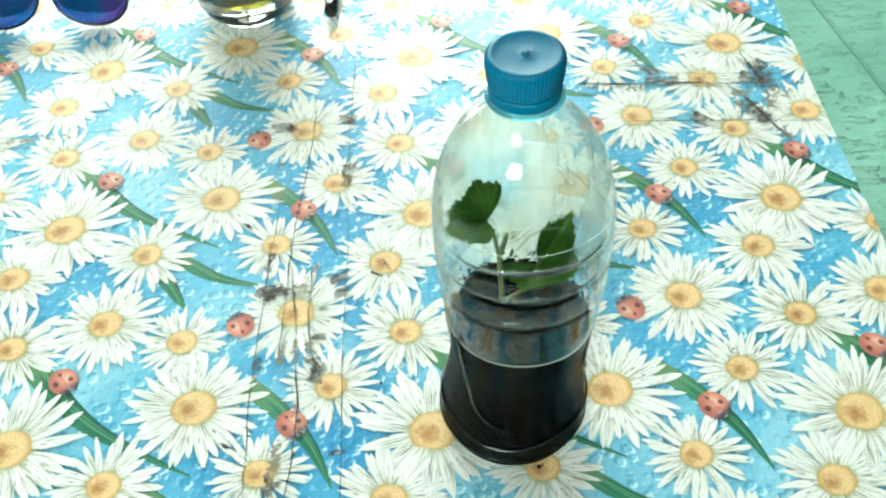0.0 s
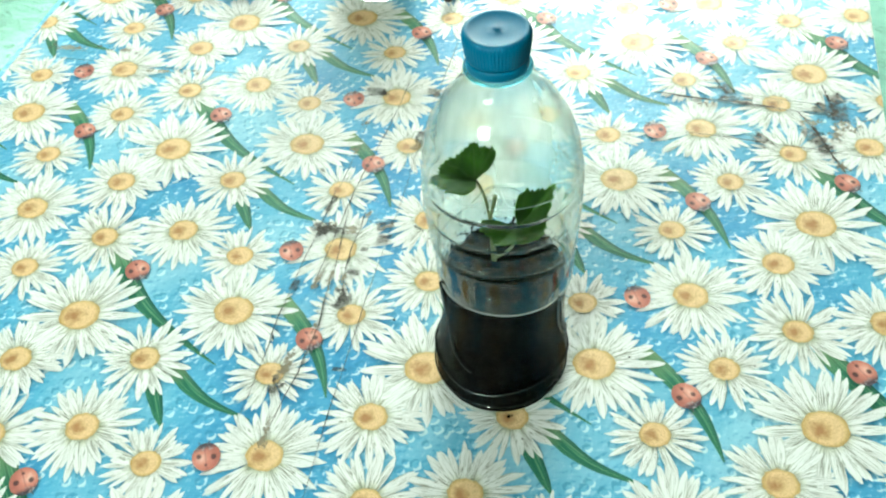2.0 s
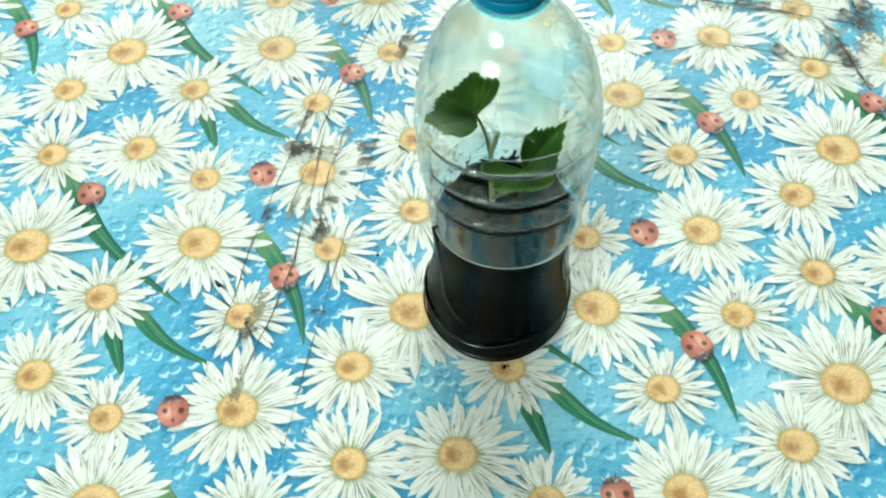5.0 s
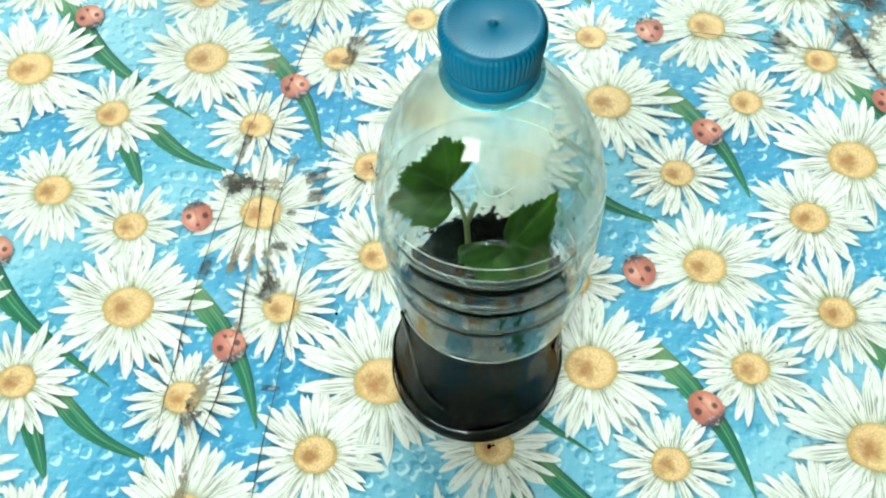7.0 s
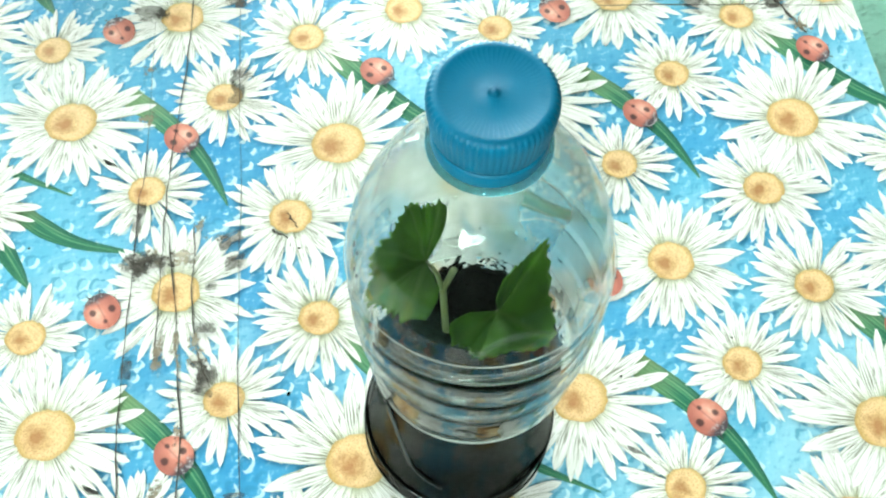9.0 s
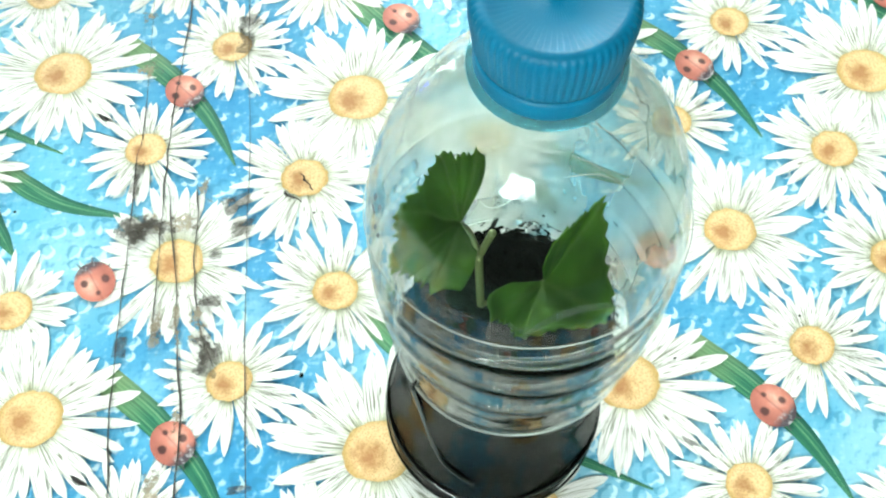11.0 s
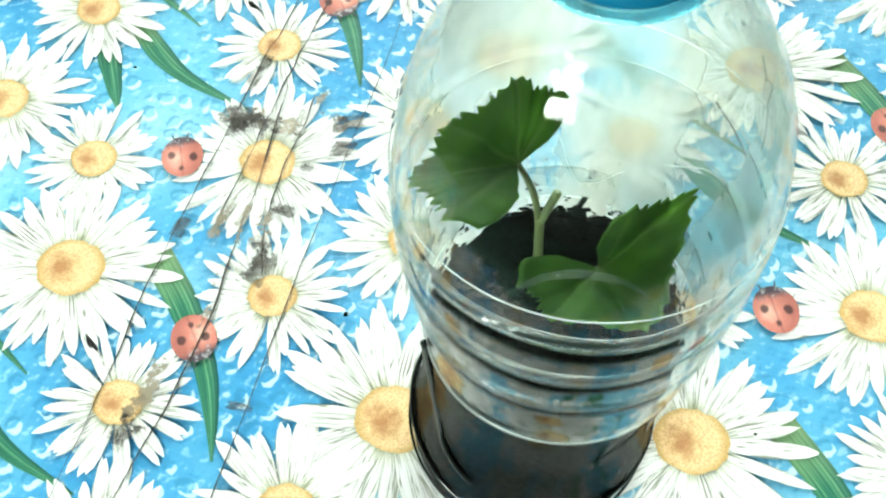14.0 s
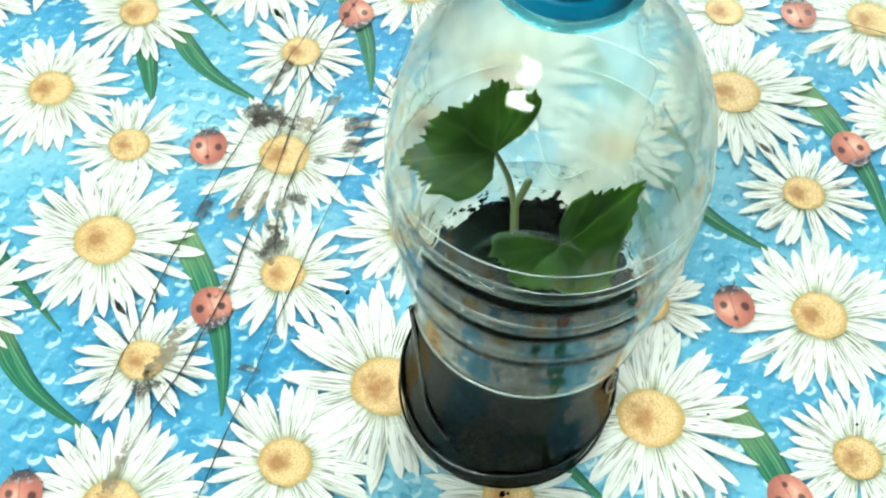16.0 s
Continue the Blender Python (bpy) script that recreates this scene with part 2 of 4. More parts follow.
def ladybird_red():
    """Faded printed ladybird: u runs from its tail to its head."""
    n = Nodes("ladybird_red_print")
    pos = n.geo()
    uv, u, v = n.uv()
    f = n.noise(420.0, pos, 3.0)
    rag = n.math("MULTIPLY", n.math("SUBTRACT", f.outputs[0], 0.5), 0.55)
    shine = n.add("VectorMath", {0: uv, 1: (-0.1, 0.35, 0.0)}, op="DISTANCE").outputs["Value"]
    col = n.ramp(n.math("ADD", shine, rag), (0.05, (0.80, 0.50, 0.42)), (0.5, (0.58, 0.22, 0.18)), (1.15, (0.36, 0.11, 0.10)))
    col = n.mix(n.math("MULTIPLY", f.outputs[0], 0.35), col, (0.72, 0.32, 0.20))
    seam = n.ramp(n.math("ADD", n.math("ABSOLUTE", n.math("SUBTRACT", v, 0.05)), n.math("MULTIPLY", rag, 0.1)), (0.02, 0.35), (0.08, 0.0))
    col = n.mix(seam, col, (0.20, 0.05, 0.05))
    for su, sv, r in ((-0.12, -0.52, 0.15), (0.10, 0.50, 0.13), (-0.58, 0.10, 0.07)):
        d = n.add("VectorMath", {0: uv, 1: (su, sv, 0.0)}, op="DISTANCE").outputs["Value"]
        dot = n.ramp(n.math("ADD", d, n.math("MULTIPLY", rag, 0.25)), (r, 0.85), (r + 0.09, 0.0))
        col = n.mix(dot, col, (0.05, 0.03, 0.035))
    head = n.ramp(n.math("ADD", u, n.math("MULTIPLY", rag, 0.8)), (0.42, 0.0), (0.70, 0.92))
    col = n.mix(head, col, n.mix(n.ramp(f.outputs[0], (0.52, 0.0), (0.66, 0.8)), (0.055, 0.065, 0.085), (0.50, 0.52, 0.55)))
    return n.surface(color=col, rough=VINYL_ROUGH, normal=embossed(n, pos, 0.25), spec=0.28)


def plain(name, color, rough=0.4, scale=60.0, vary=0.15, metal=0.0, bump=0.1, spec=0.5, world_scale=True):
    """Even paint or plastic with slight tone changes and fine relief."""
    n = Nodes(name)
    pos = n.geo()
    a = n.noise(scale, pos, 4.0)
    b = n.noise(scale * 14, pos, 3.0)
    col = n.mix(n.math("MULTIPLY", a.outputs[0], vary * 2), color, tuple(c * 0.6 for c in color))
    r = n.math("ADD", rough - 0.05, n.math("MULTIPLY", a.outputs[0], 0.1))
    return n.surface(color=col, rough=r, metal=metal, normal=n.bump(b.outputs[0], bump, 0.0006), spec=spec)


def clear_plastic(name, tint, haze, back_haze, blur, shine, low_haze=0.0, edge=0.5, relief=0.36):
    """Thin clear plastic: mostly see-through, with haze put into the back wall and the lower band, a gloss that grows
    to the rim.
    """
    n = Nodes(name)
    pos = n.geo()
    local = n.add("TexCoord").outputs["Object"]
    long = n.add("VectorMath", {0: pos, 1: (1.0, 1.0, 0.35)}, op="MULTIPLY").outputs[0]
    a = n.noise(48.0, long, 4.0)
    b = n.noise(420.0, pos, 2.0)
    wav = n.noise(62.0, pos, 1.0)
    drawn = n.noise(150.0, n.add("VectorMath", {0: pos, 1: (1.0, 1.0, 0.22)}, op="MULTIPLY").outputs[0], 2.0)
    uneven = n.math("ADD", n.math("MULTIPLY", wav.outputs[0], 0.7), n.math("MULTIPLY", drawn.outputs[0], 0.35))
    nor = n.bump(n.math("ADD", uneven, n.math("MULTIPLY", b.outputs[0], 0.03)), relief, 0.002)
    sides = n.add("SeparateXYZ", {0: local})
    yy = n.math("ADD", sides.outputs[1], n.math("MULTIPLY", n.math("ABSOLUTE", sides.outputs[0]), 0.5))
    # damp only marks the back wall, where a pale haze is put in
    damp = n.ramp(n.math("ADD", n.math("MULTIPLY", yy, 20.0), 0.35), (0.38, 0.0), (0.86, 1.0))
    damp = n.math("MULTIPLY", damp, n.ramp(a.outputs[0], (0.30, 0.45), (0.62, 1.0)))
    clear = n.add("BsdfTransparent", {"Color": (*tint, 1)})
    soft = n.add("BsdfRefraction", {"Color": (*tint, 1), "Roughness": 0.38, "IOR": 1.12})
    see = n.add("MixShader", {0: n.math("ADD", blur, n.math("MULTIPLY", damp, 0.34)), 1: clear.outputs[0], 2: soft.outputs[0]})
    gloss = n.add("BsdfGlossy", {"Color": (1, 1, 1, 1), "Roughness": 0.03, "Normal": nor})
    milk = n.add("BsdfDiffuse", {"Color": (0.78, 0.81, 0.79, 1)})
    thin = n.add("BsdfTranslucent", {"Color": (0.78, 0.81, 0.79, 1)})
    fog = n.add("MixShader", {0: 0.32, 1: milk.outputs[0], 2: thin.outputs[0]})
    # milky reflection of the lower band, put into the plastic as haze
    low_band = n.math("MULTIPLY", n.ramp(n.math("MULTIPLY", sides.outputs[2], 5.0), (0.57, 1.0), (0.69, 0.0)), n.ramp(a.outputs[0], (0.35, 0.4), (0.65, 1.0)))
    amount = n.math("ADD", n.math("ADD", haze, n.math("MULTIPLY", low_band, low_haze)), n.math("MULTIPLY", damp, back_haze))
    base = n.add("MixShader", {0: amount, 1: see.outputs[0], 2: fog.outputs[0]})
    face = n.add("LayerWeight", {"Blend": 0.5, "Normal": nor}).outputs["Facing"]
    rim = n.math("ADD", shine, n.math("MULTIPLY", n.math("POWER", face, 3.8), edge))
    both = n.add("MixShader", {0: rim, 1: base.outputs[0], 2: gloss.outputs[0]})
    n.nt.links.new(both.outputs[0], n.out.inputs[0])
    return n.mat


def grime(name, color, cover):
    """Worn, dirty streaks with broken edges."""
    n = Nodes(name)
    pos = n.geo()
    uv, u, v = n.uv()
    a = n.noise(420.0, pos, 6.0, 0.75)
    b = n.noise(130.0, pos, 3.0, 0.6)
    edge = n.math("SUBTRACT", v, 0.5)
    end = n.math("SUBTRACT", u, 0.5)
    fade = n.math("MAXIMUM", n.math("ABSOLUTE", edge), n.math("ABSOLUTE", end))
    mottle = n.math("ADD", n.math("ADD", 0.4, n.math("MULTIPLY", n.math("SUBTRACT", a.outputs[0], 0.5), 1.5)), n.math("MULTIPLY", n.math("SUBTRACT", b.outputs[0], 0.5), 1.5))
    keep = n.math("SUBTRACT", n.math("ADD", mottle, cover), n.math("MULTIPLY", fade, 1.15))
    alpha = n.ramp(keep, (0.27, 0.0), (0.42, 1.0))
    c = n.noise(210.0, pos, 4.0)
    col = n.mix(n.ramp(c.outputs[0], (0.35, 0.0), (0.65, 1.0)), color, tuple(min(1, x * 3.2) for x in color))
    return n.surface(color=col, rough=0.6, alpha=n.math("MULTIPLY", alpha, n.ramp(c.outputs[0], (0.35, 0.9), (0.62, 0.45))), normal=n.bump(a.outputs[0], 0.4, 0.0008))


def painted_floor():
    n = Nodes("green_floor_paint")
    pos = n.geo()
    a = n.noise(5.0, pos, 4.0)
    s = n.add("VectorMath", {0: pos, 1: (0.40, 1.0, 1.0)}, op="MULTIPLY").outputs[0]
    crack = n.noise(45.0, s, 5.0, 0.65)
    flake = n.ramp(crack.outputs[0], (0.55, 0.0), (0.562, 1.0), (0.568, 1.0), (0.58, 0.0))
    where = n.ramp(n.noise(7.0, pos, 2.0).outputs[0], (0.40, 0.0), (0.55, 1.0))
    rnd = n.add("ObjectInfo").outputs["Random"]
    base = n.ramp(a.outputs[0], (0.3, (0.13, 0.28, 0.23)), (0.7, (0.20, 0.38, 0.315)))
    base = n.mix(n.math("MULTIPLY", rnd, 0.25), base, (0.21, 0.36, 0.31))
    col = n.mix(n.math("MULTIPLY", n.math("MULTIPLY", flake, where), 0.6), base, (0.05, 0.09, 0.075))
    hgt = n.math("ADD", crack.outputs[0], n.math("MULTIPLY", flake, -0.4))
    return n.surface(color=col, rough=0.5, normal=n.bump(hgt, 1.0, 0.008), spec=0.22)


def camo():
    n = Nodes("camouflage_cloth")
    pos = n.geo()
    a = n.noise(13.0, pos, 2.0, 0.4)
    b = n.noise(19.0, n.add("VectorMath", {0: pos, 1: (3.1, 1.7, 0.6)}, op="ADD").outputs[0], 2.0, 0.4)
    dark = n.mix(n.ramp(b.outputs[0], (0.5, 0.0), (0.52, 1.0)), (0.0010, 0.0012, 0.0010), (0.0035, 0.004, 0.0028))
    col = n.mix(n.ramp(a.outputs[0], (0.66, 0.0), (0.68, 1.0)), dark, (0.018, 0.018, 0.011))
    w = n.noise(900.0, pos, 2.0)
    return n.surface(color=col, rough=0.85, normal=n.bump(w.outputs[0], 0.4, 0.002), spec=0.04)


def soil_mat():
    n = Nodes("damp_potting_soil")
    pos = n.geo()
    a = n.noise(260.0, pos, 5.0, 0.7)
    b = n.noise(60.0, pos, 3.0)
    col = n.ramp(a.outputs[0], (0.35, (0.0010, 0.0010, 0.0007)), (0.66, (0.0022, 0.0020, 0.0013)), (0.88, (0.016, 0.011, 0.007)))
    return n.surface(color=col, rough=n.ramp(b.outputs[0], (0.4, 0.6), (0.6, 0.95)), normal=n.bump(a.outputs[0], 0.9, 0.003), spec=0.0)


def leaf_green(name, base, light):
    """Leaf with main veins into its lobes and side veins between."""
    n = Nodes(name)
    pos = n.geo()
    uv, u, v = n.uv()
    a = n.noise(150.0, pos, 4.0)
    near = None
    for c in (0.5, 0.5 - 0.2, 0.5 + 0.2, 0.5 - 0.37, 0.5 + 0.37):
        d = n.math("MULTIPLY", n.math("ABSOLUTE", n.math("SUBTRACT", v, c)), u)
        near = d if near is None else n.math("MINIMUM", near, d)
    main = n.ramp(near, (0.001, 1.0), (0.011, 0.0))
    wave = n.math("SINE", n.math("MULTIPLY", n.math("SUBTRACT", u, n.math("MULTIPLY", near, 2.2)), 48.0))
    rib = n.ramp(wave, (0.90, 0.0), (1.0, 0.6))
    vein = n.math("MAXIMUM", main, rib)
    col = n.mix(a.outputs[0], base, light)
    big = n.noise(55.0, pos, 2.0)
    col = n.mix(n.ramp(big.outputs[0], (0.40, 0.0), (0.64, 0.75)), col, tuple(min(1.0, c * 1.7) for c in light))
    col = n.mix(n.math("MULTIPLY", main, 0.30), col, (0.13, 0.19, 0.05))
    col = n.mix(n.math("MULTIPLY", rib, 0.12), col, (0.10, 0.17, 0.04))
    h = n.math("SUBTRACT", n.math("MULTIPLY", a.outputs[0], 0.6), vein)
    nor = n.bump(h, 0.25, 0.0005)
    bs = n.add("BsdfPrincipled", {"Base Color": col, "Roughness": 0.6, "Specular IOR Level": 0.10, "Normal": nor})
    tr = n.add("BsdfTranslucent", {"Color": n.mix(0.5, col, (0.16, 0.34, 0.04)), "Normal": nor})
    mx = n.add("MixShader", {0: 0.32, 1: bs.outputs[0], 2: tr.outputs[0]})
    n.nt.links.new(mx.outputs[0], n.out.inputs[0])
    return n.mat


def glass(name, color=(1, 1, 1), rough=0.02):
    n = Nodes(name)
    return n.surface(color=color, rough=rough, trans=1.0, ior=1.45)


BLUE = vinyl_blue()
PETAL = petal_print("white_petal_print", (0.85, 0.86, 0.85), (0.71, 0.75, 0.72))
CENTRE = centre_print("yellow_centre_print", (0.82, 0.53, 0.25), (0.38, 0.17, 0.06))
LEAFP = leaf_print()
RED = ladybird_red()
INK = plain("black_ink_print", (0.09, 0.105, 0.13), 0.3, 200.0, 0.3)
GRIME = grime("brown_grime", (0.032, 0.027, 0.021), 0.44)
GREYWEAR = grime("grey_worn_film", (0.15, 0.125, 0.085), 0.12)
CRACK = plain("dark_crease_line", (0.05, 0.046, 0.04), 0.7, 300.0, 0.4)
PET = clear_plastic("clear_bottle_plastic", (0.95, 0.98, 0.97), 0.0006, 0.066, 0.004, 0.019, 0.003, 0.42)
PETLOW = clear_plastic("clear_bottle_base_plastic", (0.97, 0.985, 0.98), 0.0002, 0.002, 0.002, 0.004, 0.0, 0.11)
# ridges of clear plastic, tinted dark in place of their black refraction
RIDGE = clear_plastic("dark_ridge_plastic", (0.10, 0.12, 0.11), 0.002, 0.002, 0.01, 0.09, 0.0, 0.30, 0.08)
RIBP = clear_plastic("clear_rib_plastic", (0.97, 0.985, 0.98), 0.0, 0.0, 0.0, 0.045, 0.0, 0.05, 0.03)
PETRIM = clear_plastic("cut_plastic_edge", (0.9, 0.95, 0.93), 0.22, 0.05, 0.2, 0.10)
CREASEP = clear_plastic("pressed_crease_plastic", (0.94, 0.97, 0.96), 0.013, 0.005, 0.1, 0.015, 0.0, 0.12)
FLANGE = clear_plastic("bluish_neck_plastic", (0.26, 0.62, 0.72), 0.07, 0.02, 0.1, 0.03)
CAPBLUE = plain("blue_cap_plastic", (0.004, 0.165, 0.31), 0.45, 90.0, 0.12, bump=0.06, spec=0.25)
SOIL = soil_mat()
LEAF = leaf_green("fresh_leaf_green", (0.015, 0.052, 0.004), (0.045, 0.112, 0.010))
STEM = plain("young_stem_green", (0.150, 0.180, 0.065), 0.5, 200.0, 0.3)
FLOOR = painted_floor()
WALLP = plain("unseen_wall_dull_green", (0.10, 0.135, 0.115), 0.8, 3.0, 0.1)
CEILP = plain("unseen_ceiling_dark", (0.035, 0.026, 0.018), 0.7, 6.0, 0.4)
WHITEP = plain("white_frame_paint", (0.78, 0.80, 0.78), 0.4, 8.0, 0.1)
WOOD = plain("table_wood_stain", (0.20, 0.12, 0.06), 0.5, 14.0, 0.5)
FRAY = plain("pale_cloth_backing", (0.62, 0.64, 0.58), 0.8, 120.0, 0.4)
CAMO = camo()
GLASS = glass("mug_glass", (0.97, 1.0, 0.98))
PANE = glass("window_glass")
TEA = glass("green_tea_liquid", (0.10, 0.085, 0.008), 0.0)
# black for the tubes that stand in for refraction in the ribs
RIBDARK = plain("rib_line_black", (0.002, 0.0018, 0.0016), 0.12, 90.0, 0.2)
BLACKP = plain("black_gloss_plastic", (0.008, 0.008, 0.010), 0.18, 40.0, 0.1)
CHROME = plain("polished_metal", (0.75, 0.76, 0.76), 0.15, 40.0, 0.1, metal=1.0)


def mirror_lens():
    n = Nodes("blue_mirror_lens")
    pos = n.geo()
    a = n.noise(28.0, pos, 2.0)
    col = n.ramp(a.outputs[0], (0.40, (0.015, 0.17, 0.52)), (0.62, (0.13, 0.09, 0.45)))
    return n.surface(color=col, rough=0.12, metal=0.85)


LENS = mirror_lens()

# ---- the room ----
def room():
    x0, x1, y0, y1, z0, z1 = -2.6, 2.2, -2.0, 2.2, FLOOR_Z, 2.7
    wx0, wx1, wz0, wz1, th = -0.95, 0.95, -0.55, 1.7, 0.16
    sx0, sx1, sz0, sz1 = -1.95, -0.72, 1.46, 2.16
    # walls and ceiling are unseen, added dark so that the bottle reflects little
    walls = {
        "wall_north": [(x0, wx0, y1, y1 + th, z0, z1), (wx1, x1, y1, y1 + th, z0, z1), (wx0, wx1, y1, y1 + th, z0, wz0), (wx0, wx1, y1, y1 + th, wz1, z1)],
        "wall_south": [(x0, sx0, y0 - th, y0, z0, z1), (sx1, x1, y0 - th, y0, z0, z1), (sx0, sx1, y0 - th, y0, z0, sz0), (sx0, sx1, y0 - th, y0, sz1, z1)],
        "wall_west": [(x0 - th, x0, y0 - th, y1 + th, z0, z1)],
        "wall_east": [(x1, x1 + th, y0 - th, y1 + th, z0, z1)],
    }
    for name, boxes in walls.items():
        bm = bmesh.new()
        for b in boxes:
            box(bm, *b)
        ob = part(name, bm, WALLP)
        ob.matrix_world = ROOM
        tagged(ob, "unseen room wall, kept dull green to limit reflections", "wall", kind="structure")
    bm = bmesh.new()
    box(bm, x0 - th, x1 + th, y0 - th, y1 + th, z1 + 0.003, z1 + 0.12)
    ob = part("ceiling", bm, CEILP)
    ob.matrix_world = ROOM
    tagged(ob, "unseen flat ceiling, kept dark brown to limit reflections", "ceiling", kind="structure")
    for name, wa, wb, za, zb, yf in (("window_1", wx0, wx1, wz0, wz1, y1 + 0.05), ("window_2", sx0, sx1, sz0, sz1, y0 - 0.11)):
        win = thing(name, "white framed two-part window letting in daylight", "window", ROOM, kind="structure")
        xm = (wa + wb) / 2
        for kind, b in (("jamb", (wa + 0.002, wa + 0.06, yf, yf + 0.06, za + 0.062, zb - 0.062)), ("jamb", (wb - 0.06, wb - 0.002, yf, yf + 0.06, za + 0.062, zb - 0.062)),
                        ("rail", (wa + 0.002, wb - 0.002, yf, yf + 0.06, za + 0.002, za + 0.06)), ("rail", (wa + 0.002, wb - 0.002, yf, yf + 0.06, zb - 0.06, zb - 0.002)),
                        ("mullion", (xm - 0.07, xm + 0.07, yf - 0.003, yf + 0.055, za + 0.062, zb - 0.062))):
            bm = bmesh.new()
            box(bm, *b)
            part(kind, bm, WHITEP, win)
        for a, b in ((wa + 0.062, xm - 0.072), (xm + 0.072, wb - 0.062)):
            bm = bmesh.new()
            box(bm, a, b, yf + 0.02, yf + 0.026, za + 0.062, zb - 0.062)
            ob = part("pane", bm, PANE, win)
            ob.visible_shadow = False
    fl = thing("floor", "green painted wooden plank floor with cracked paint", "floor", ROOM, kind="structure")
    bm = bmesh.new()
    box(bm, x0 - th, x1 + th, y0 - th, y1 + th, z0 - 0.12, z0 - 0.062)
    part("subfloor", bm, plain("dark_gap_wood", (0.008, 0.011, 0.010), 0.9), fl)
    wide = 0.80
    bm = bmesh.new()
    box(bm, 0.0026, wide - 0.0026, y0, y1, z0 - 0.06, z0)
    bmesh.ops.bevel(bm, geom=[e for e in bm.edges if abs(e.verts[0].co.z - z0) < 1e-5 and abs(e.verts[1].co.z - z0) < 1e-5], offset=0.003, segments=2, affect="EDGES")
    me = mesh_of("plank", bm)
    x = SEAM_X - wide * math.ceil((SEAM_X - x0) / wide)
    while x < x1:
        # the outer planks are sawn to fit between the walls
        a, b = max(x, x0), min(x + wide, x1)
        ob = part("plank", me, FLOOR, fl)
        ob.location, ob.scale = (a, 0, 0), ((b - a) / wide, 1, 1)
        x += wide


SEAM_X = 0.983
room()

# ---- the table and its printed cloth ----
NEAR_Y = -0.215
CLOTH = [(-0.477, NEAR_Y), (0.2522, NEAR_Y), (0.2303, 0.66), (-0.477, 0.66)]
ORIGIN, U, V = Vector((-0.129, 0.072)), Vector((0.238, 0.0)), Vector((0.0025, -0.166))


def right_edge(y):
    return 0.2468 - 0.025 * y


def table():
    tb = thing("table", "plain wooden table under a printed cloth", "table")
    bm = bmesh.new()
    vs = [bm.verts.new((x * 0.997 + (0.0008 if x < 0 else -0.0008), y * 0.997, z)) for z in (-0.03, -0.0012) for x, y in CLOTH]
    for q in ((3, 2, 1, 0), (4, 5, 6, 7), (0, 1, 5, 4), (1, 2, 6, 5), (2, 3, 7, 6), (3, 0, 4, 7)):
        bm.faces.new([vs[i] for i in q])
    part("tabletop", bm, WOOD, tb)
    for x, y in ((-0.40, -0.165), (0.19, -0.165), (0.13, 0.58), (-0.40, 0.58)):
        bm = bmesh.new()
        box(bm, x - 0.022, x + 0.022, y - 0.022, y + 0.022, FLOOR_Z, -0.0302)
        bmesh.ops.bevel(bm, geom=bm.edges[:], offset=0.004, segments=2, affect="EDGES")
        part("leg", bm, WOOD, tb)


def cloth_sheet():
    bm = bmesh.new()
    vs = [bm.verts.new((x, y, z)) for z in (-0.001, 0.0) for x, y in CLOTH]
    for q in ((3, 2, 1, 0), (4, 5, 6, 7), (0, 1, 5, 4), (1, 2, 6, 5), (2, 3, 7, 6), (3, 0, 4, 7)):
        bm.faces.new([vs[i] for i in q])
    cl = mesh_of("tablecloth", bm)
    cl.materials.append(BLUE)
    return tagged(new("tablecloth", cl), "glossy vinyl tablecloth printed with daisies and ladybirds", "tablecloth")


def hem():
    """Frayed pale backing that shows along the long edge of the cloth."""
    rnd = random.Random(17)
    bm = bmesh.new()
    rows = []
    n = 260
    for i in range(n + 1):
        y = NEAR_Y + (0.66 - NEAR_Y) * i / n
        x = right_edge(y)
        out = 0.0003 + 0.0012 * max(0.0, noise.noise(Vector((y * 70, 0, 3)))) + 0.0006 * rnd.random()
        rows.append([bm.verts.new(p) for p in ((x - 0.0003, y, -0.0004), (x + out * 0.6, y, -0.0005), (x + out, y, -0.0012), (x - 0.0003, y, -0.0010))])
    for a, b in zip(rows, rows[1:]):
        for k in range(4):
            bm.faces.new((a[k], a[(k + 1) % 4], b[(k + 1) % 4], b[k]))
    return bm


def add_uv(bm, face, coords, layer):
    for loop, c in zip(face.loops, coords):
        loop[layer].uv = c


